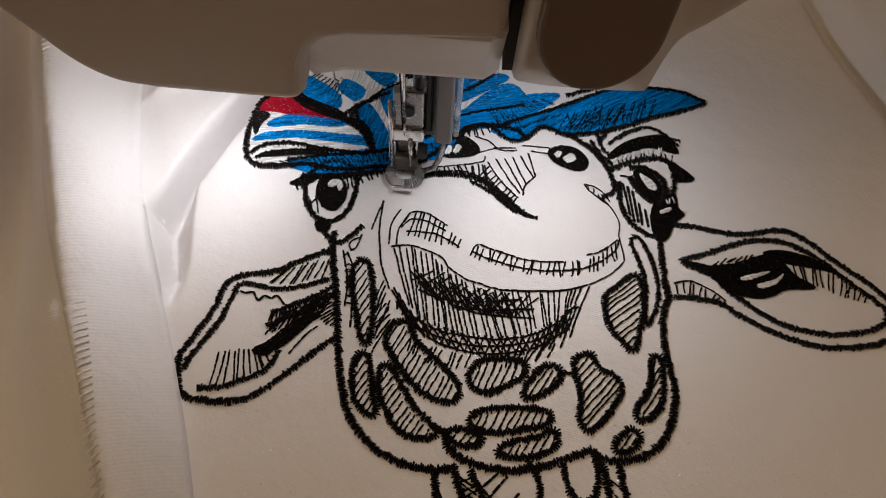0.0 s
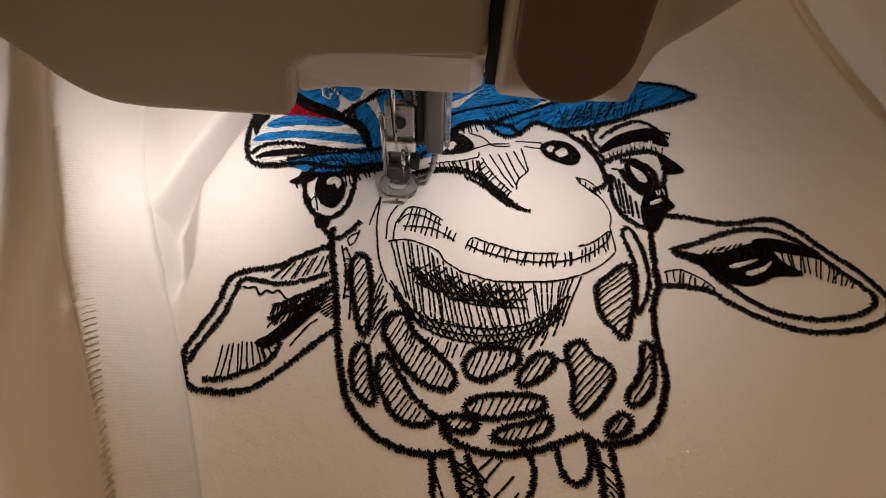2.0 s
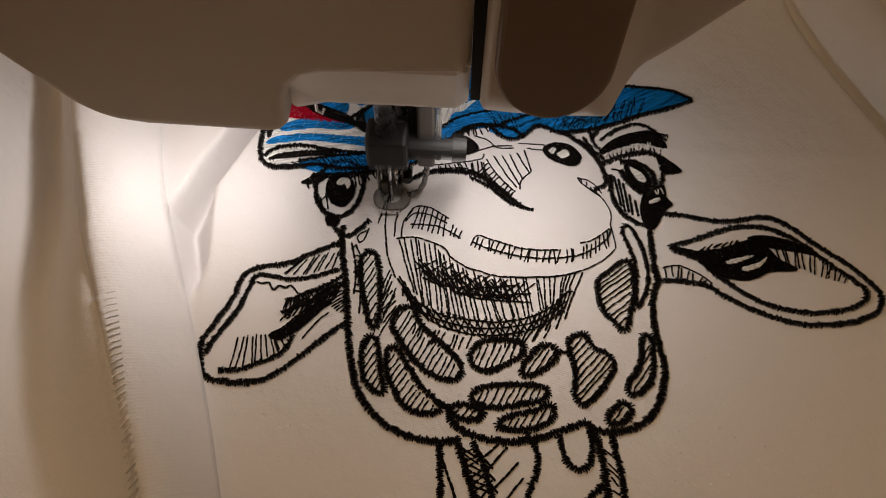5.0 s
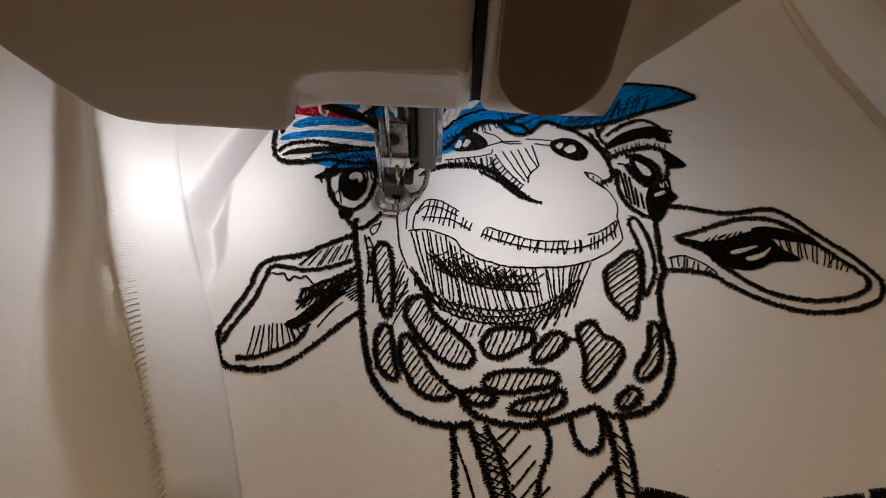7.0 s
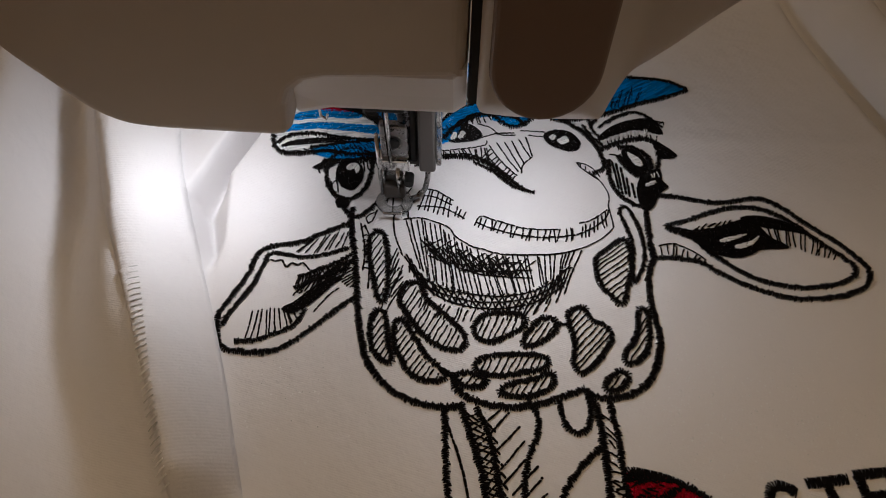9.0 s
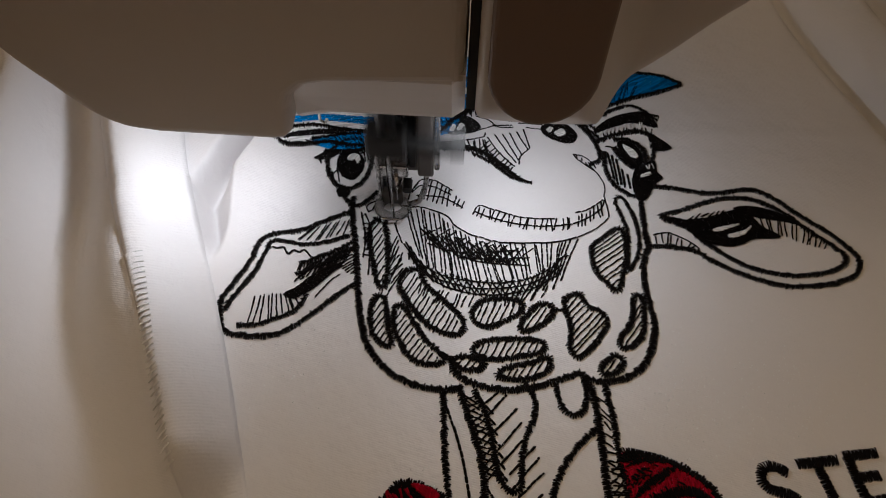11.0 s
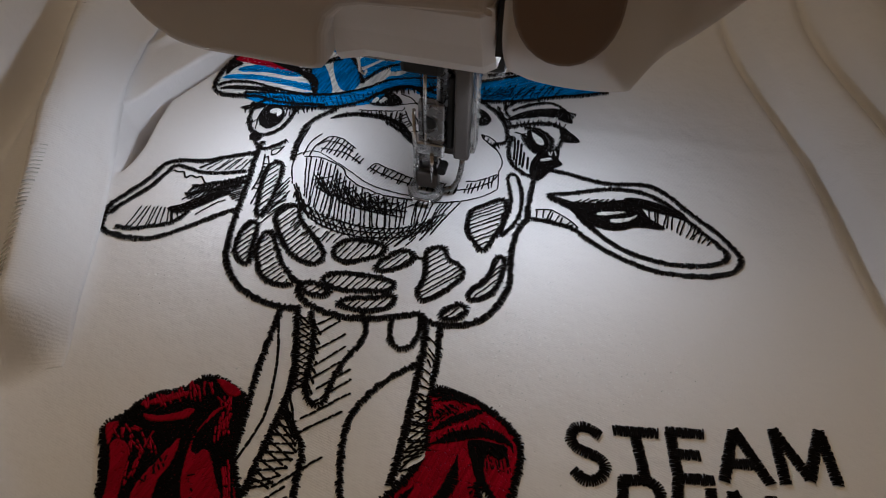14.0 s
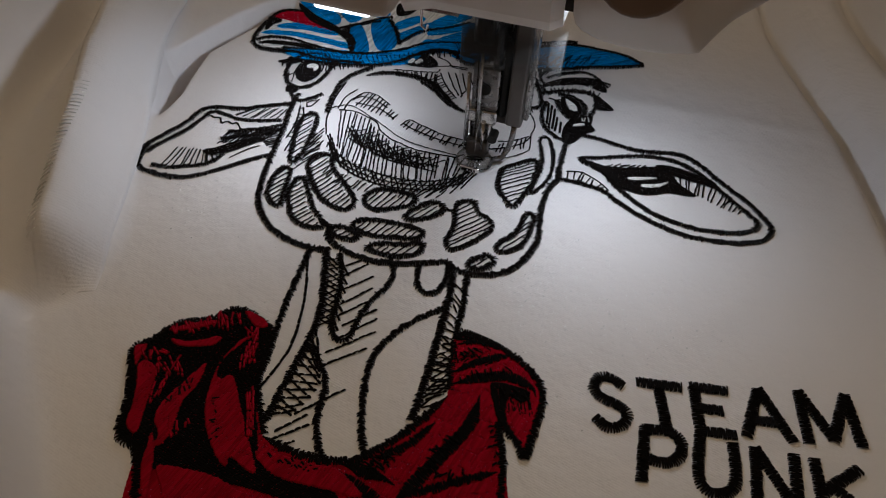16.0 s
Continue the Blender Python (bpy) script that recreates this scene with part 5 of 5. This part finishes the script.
def machine():
    m = thing("sewing_machine", "beige plastic embroidery machine with lit work lamp", "sewing machine", (0, 0, -0.0655))
    up = 0.0655

    def put(name, bm, mat, parent=m, label="", smooth=False):
        if parent is m:
            bmesh.ops.translate(bm, vec=(0, 0, up), verts=bm.verts[:])
        return part(name, bm, mat, parent, label, smooth)

    put("bed", box(-0.035, 0.38, -0.10, 0.16, -0.0655, -0.0105, 0.004), BEIGE, label="beige machine bed under the cloth")
    put("column", box(0.36, 0.46, 0.05, 0.16, -0.0655, 0.27, 0.02), BEIGE)
    # the head: a big rounded body with a notch over the needle
    left = [(-0.088, 0.115), (-0.0775, 0.089), (-0.0700, 0.0765), (-0.0645, 0.0685), (-0.0580, 0.0640), (-0.050, 0.0625)]
    left = [(-0.100, 0.200)] + [tuple(q) for q in smooth_line(left, False, 0.0015)] + [
        (-0.0225, 0.0620), (-0.0200, 0.0626), (-0.0184, 0.0645), (-0.0178, 0.0680), (-0.0172, 0.0730), (-0.0156, 0.0772), (-0.0126, 0.0800), (-0.0080, 0.0812), (0.0215, 0.0830), (0.0225, 0.200)]
    put("head", prism([(x, z - 0.001) for x, z in left], -0.0255, 0.075, 0.0030, segments=5), BEIGE, label="beige rounded machine head")
    slope = bmesh.new()
    profile = [(-0.0250, 0.0850), (-0.0250, 0.0822), (-0.0240, 0.0800), (-0.0200, 0.0715), (-0.0172, 0.0645), (-0.0145, 0.0608), (0.0050, 0.0608), (0.0050, 0.0850)]
    ends = [[slope.verts.new((x, y, z)) for y, z in profile] for x in (-0.0184, -0.0110, 0.0190, 0.0219)]
    for v in ends[3][1:6]:
        v.co.y += 0.0018
        v.co.z += 0.0009
    for v in ends[0][4:7]:
        v.co.z -= 0.0022
    for one, two in zip(ends, ends[1:]):
        for k in range(len(profile)):
            slope.faces.new((one[k], two[k], two[(k + 1) % len(profile)], one[(k + 1) % len(profile)]))
    slope.faces.new(ends[0])
    slope.faces.new(ends[3][::-1])
    bmesh.ops.recalc_face_normals(slope, faces=slope.faces[:])
    put("notch_panel", slope, PALE, label="pale sloping panel over the needle")
    # solid black strip: shade of the open slot between head and cover, as colour
    put("slot_shade", box(0.0222, 0.0246, -0.0200, 0.060, 0.0700, 0.200), BLACK, label="black strip for the shade in the thread lever slot")
    # the front cover: its lower lip slopes under, its face sweeps back towards the arm
    edge_x = [0.0243, 0.0250, 0.0265, 0.0300, 0.0380, 0.0460, 0.0520, 0.0575, 0.0627, 0.0667, 0.0705, 0.0755, 0.0835, 0.0950, 0.1120, 0.1300]
    edge_z = [0.0680, 0.0645, 0.0618, 0.0592, 0.0582, 0.0585, 0.0602, 0.0632, 0.0674, 0.0718, 0.0762, 0.0828, 0.0912, 0.1045, 0.1300, 0.1750]
    columns = []
    cover = bmesh.new()
    for x in np.concatenate([np.linspace(0.0243, 0.0300, 9), np.linspace(0.0315, 0.0760, 40), np.linspace(0.078, 0.130, 20)]):
        low = sum(np.interp(x + k * 0.0012, edge_x, edge_z) for k in ((-2, -1, 0, 1, 2) if 0.0275 < x < 0.126 else (0,))) / (5 if 0.0275 < x < 0.126 else 1)
        column = []
        for k in np.linspace(1, 0, 26) ** 2:
            z = low + (0.200 - low) * k
            near = max(0, 0.0050 - (z - low))
            turn = 0.0050 - math.sqrt(max(0, 0.0050 ** 2 - near ** 2))
            side_turn = 0.0024 - math.sqrt(max(0, 0.0024 ** 2 - max(0, 0.0267 - x) ** 2))
            back = max(0.0225 * ease((x - 0.0455) / 0.017), 0.0145 * ease((0.0815 - z) / 0.026))
            column.append(cover.verts.new((x, -0.0285 + back + max(turn, side_turn), z)))
        column.append(cover.verts.new((x, 0.075, low)))
        columns.append(column)
    for one, two in zip(columns, columns[1:]):
        for k in range(len(one) - 1):
            cover.faces.new((one[k], one[k + 1], two[k + 1], two[k]))
    flank = [cover.verts.new((0.0243, 0.075, v.co.z)) for v in columns[0][:-1]]
    for k in range(len(flank) - 1):
        cover.faces.new((columns[0][k], flank[k], flank[k + 1], columns[0][k + 1]))
    bmesh.ops.recalc_face_normals(cover, faces=cover.faces[:])
    put("front_cover", cover, BEIGE, label="beige front cover sweeping back to the arm", smooth=True)
    put("arm", box(0.10, 0.40, 0.07, 0.15, 0.19, 0.27, 0.02), BEIGE)
    pill = [(0.0262, 0.195), (0.0262, 0.0905)]
    pill += [(0.0374 + 0.0112 * math.cos(a), 0.0905 + 0.0140 * math.sin(a)) for a in np.linspace(math.pi * 1.06, math.pi * 1.94, 13)]
    pill += [(0.0486, 0.0905), (0.0486, 0.195)]
    put("thread_lever_cover", prism(pill, -0.0305, -0.0270, 0.0012), BROWN, label="dark brown rounded cover plate")
    put("lamp_lens", box(-0.0495, -0.0325, -0.0042, 0.0060, 0.0475, 0.0500, 0.001), LED, label="lit white work lamp")
    put("lamp_housing", box(-0.0520, -0.0305, -0.0040, 0.0100, 0.0500, 0.0680, 0.001), GREY)
    put("needle_lamp_lens", box(0.0260, 0.0440, -0.0030, 0.0050, 0.0568, 0.0584, 0.0003), LED, label="small lit lamp over the needle")
    # presser bar, its shank and the embroidery foot
    put("presser_bar", rod((0.0045, 0.0065, 0.034), (0.0045, 0.0065, 0.085), 0.0026), STEEL, smooth=True)
    put("threader_arm", box(0.0084, 0.0134, 0.001, 0.007, 0.0165, 0.080, 0.0008), SMOKE, label="grey needle threader arm")
    put("threader_bracket", box(0.0136, 0.0152, 0.001, 0.006, 0.0200, 0.080, 0.0005), CLEAR, label="thin clear threader bracket")
    put("thread_guide", tube([(-0.0153, -0.010, 0.064), (-0.0153, -0.010, 0.0525), (-0.0140, -0.010, 0.0515), (-0.0135, -0.010, 0.053)], 0.0004), CHROME)
    put("thread_guide_plate", box(-0.016, -0.005, -0.011, -0.0095, 0.0575, 0.066, 0.0004), STEEL)

    foot = new("embroidery_foot")
    foot.parent = m
    foot.location = (0, 0, up)
    tagged(foot, "chromed embroidery foot with a round ring")

    shank = part("foot_shank", box(-0.0032, 0.0052, 0.0030, 0.0058, 0.0200, 0.0345, 0.0006), STEEL, foot, "dull steel shank")
    part("foot_collar", box(-0.0048, 0.0054, 0.0018, 0.0066, 0.0150, 0.0202, 0.0007), CHROME, foot)
    part("foot_prong", box(-0.0048, -0.0026, 0.0018, 0.0045, 0.0055, 0.0152, 0.0005), CHROME, foot)
    part("foot_prong", box(0.0028, 0.0044, 0.0022, 0.0045, 0.0075, 0.0152, 0.0005), CHROME, foot)
    part("foot_block", box(-0.0026, 0.0028, 0.0035, 0.0060, 0.0065, 0.0152, 0.0005), STEEL, foot)
    # added black box that stands for the dark gap between shank and threader arm
    part("foot_gap_filler", box(0.0054, 0.0076, 0.0042, 0.0062, 0.0170, 0.0440, 0.0006), BLACK, foot, "black filler for the dark gap beside the shank")
    # raised black disc; its colour gives the darkness of a hole in the shank
    part("shank_hole_disc", rod((0.0008, 0.0022, 0.0275), (0.0008, 0.0034, 0.0275), 0.0019, sides=18), BLACK, foot, "small black disc in place of a dark hole")
    ring = bmesh.new()
    loops = []
    for k in range(40):
        a = k * math.tau / 40
        row = []
        for r, z in ((0.0026, 0.0006), (0.0027, 0.0026), (0.0033, 0.0034), (0.0046, 0.0032), (0.0053, 0.0022), (0.0054, 0.0008), (0.0044, 0.0003)):
            row.append(ring.verts.new((1.12 * r * math.cos(a), r * math.sin(a) * 0.95, z)))
        loops.append(row)
    for a, b in zip(loops, loops[1:] + loops[:1]):
        for k in range(7):
            ring.faces.new((a[k], b[k], b[(k + 1) % 7], a[(k + 1) % 7]))
    bmesh.ops.recalc_face_normals(ring, faces=ring.faces[:])
    part("foot_ring", ring, CLEAR, foot, "clear plastic ring round the needle", True)
    part("ring_clip", box(-0.0032, 0.0030, -0.0060, -0.0050, 0.0010, 0.0030, 0.0004), CHROME, foot, "small bright clip")
    part("ring_neck", box(-0.0036, 0.0036, 0.0010, 0.0052, 0.0016, 0.0080, 0.0008), SMOKE, foot)
    part("foot_plate", box(0.0030, 0.0105, 0.0064, 0.0078, 0.0130, 0.0480, 0.0005), SMOKE, foot, "grey brown plate behind the shank")
    part("foot_pin", rod((-0.0038, 0.0012, 0.0040), (-0.0038, 0.0012, 0.0330), 0.0006, sides=10), CHROME, foot, "bright upright pin", True)
    part("foot_pin", rod((0.0016, 0.0016, 0.0045), (0.0016, 0.0016, 0.0160), 0.0007, sides=10), CHROME, foot, "bright upright pin", True)
    part("foot_hub", rod((0.0050, 0.0000, 0.0110), (0.0050, 0.0040, 0.0110), 0.0015, sides=16), BLACK, foot)
    part("foot_leg", tube([(0.0048, 0.001, 0.0018), (0.0085, 0.002, 0.0030), (0.0100, 0.003, 0.0060), (0.0108, 0.0035, 0.0110), (0.0112, 0.004, 0.0180)], 0.0009, 8), STEEL, foot, "bent steel wire leg", True)

    bar = new("needle_bar")
    bar.parent = m
    bar.location = (0, 0, up)
    tagged(bar, "steel needle bar with black clamp")
    part("bar_rod", rod((0, 0, 0.040), (0, 0, 0.110), 0.0030), STEEL, bar, smooth=True)
    clamp = box(-0.0058, 0.0060, -0.0050, 0.0050, 0.0300, 0.0425, 0.0012)
    part("needle_clamp", clamp, BLACK, bar, "black needle clamp")
    knob = rod((0.006, 0, 0.0355), (0.0187, 0, 0.0355), 0.0030, 0.0030, 16)
    rod((0.0185, 0, 0.0355), (0.0225, 0, 0.0355), 0.0036, 0.0033, 20, knob)
    part("clamp_knob", knob, BLACK, bar)
    needle = rod((0, 0, 0.006), (0, 0, 0.034), 0.00055, 0.00055, 8)
    rod((0, 0, 0.000), (0, 0, 0.006), 0.0001, 0.00055, 8, needle)
    part("needle", needle, CHROME, bar, smooth=True)
    part("top_thread", tube([(-0.0012, -0.0030, 0.110), (-0.0010, -0.0020, 0.040), (-0.0004, -0.0006, 0.004)], 0.0002, 5), BLACK_THREAD, bar)
    return m, foot, bar, up


# satin that the needle lays down along the muzzle while the hoop travels, and the thin mouth line after it
GROWING = []


def sewn_piece(points, width, when, name, label):
    B = Stitches()
    if width > 1:
        B.satin(points, width)
    else:
        B.run(points, width)
    GROWING.append((B.part(name, BLACK_THREAD, face, label), when))


satin_line = smooth_line([(-16, 81), (-20.6, 75.7), (-23.6, 69.6), (-23.6, 62.5), (-22.9, 55.8), (-21.9, 50.5)], False, 0.5)
for k in range(0, len(satin_line) - 6, 6):
    piece = satin_line[k:k + 7]
    passed = float(np.interp(-piece[-1][1], [-79.1, -73.7, -72.6, -65.5, -59.2, -52.7, -50], [0.3, 2, 3.5, 6, 9, 11.5, 12]))
    sewn_piece(piece, 2.3, passed + 0.3, "satin_piece", "fresh black satin stitches along the muzzle")
mouth_line = smooth_line([(-21.6, 52.9), (-19, 55.8), (-14.6, 56.9), (-4.1, 52.1), (6.4, 46.4), (15.2, 44.4), (23.3, 44.1), (30.5, 44.1)], False, 0.5)
for k in range(0, len(mouth_line) - 6, 6):
    piece = mouth_line[k:k + 7]
    passed = float(np.interp(piece[-1][0], [-21, -8.8, 4, 15, 26.8, 32.4], [12.1, 12.5, 13, 13.5, 14, 14.5]))
    sewn_piece(piece, 0.42, passed + 0.2, "running_stitch", "fresh thin black mouth line")
sewing_machine, foot, needle_bar, RISE = machine()

# how far the needle bar is lifted at known times, from 0 (down) to 1 (up)
LIFT = [(0, 0.95), (0.5, 0.2), (1, 0.45), (1.5, 0.55), (2, 1), (2.5, 0.6), (3, 0.75), (3.5, 0.1), (6, 0.1), (6.5, 1), (7, 0.95), (7.5, 0.8), (8, 0.1),
        (8.5, 0.9), (9, 0.9), (11.5, 0.15), (12, 0.85), (12.5, 0.5), (12.7, 0.15), (13, 0.8), (13.5, 0.9), (13.8, 0.1), (14, 0.95), (14.5, 0.6), (15, 0.85), (15.5, 0.1), (16, 0.6)]


def motions():
    for ob, when in GROWING:
        walk(ob, [(0, pose(0, 0, -0.003)), (when - 0.2, pose(0, 0, -0.003)), (when, pose(0, 0, 0)), (16, pose(0, 0, 0))])
    walk(shirt, [(t, pose(x, y, 0)) for t, x, y in HOOP])
    beat, rise = [], []
    for (t0, a), (t1, b) in zip(LIFT, LIFT[1:]):
        p0, p1 = math.acos(1 - 2 * a), math.acos(1 - 2 * b)
        turns = max(1, round((t1 - t0) * 8)) * math.tau + p1 - p0
        steps = max(1, round((t1 - t0) * FPS))
        for k in range(steps):
            level = 0.5 - 0.5 * math.cos(p0 + turns * k / steps)
            beat.append((t0 + (t1 - t0) * k / steps, level))
    beat.append((16, LIFT[-1][1]))
    walk(needle_bar, [(t, pose(0, 0, RISE - 0.012 + 0.034 * s)) for t, s in beat])
    walk(foot, [(t, pose(0, 0, RISE - 0.0004 + 0.0016 * max(0, s - 0.5))) for t, s in beat])


motions()
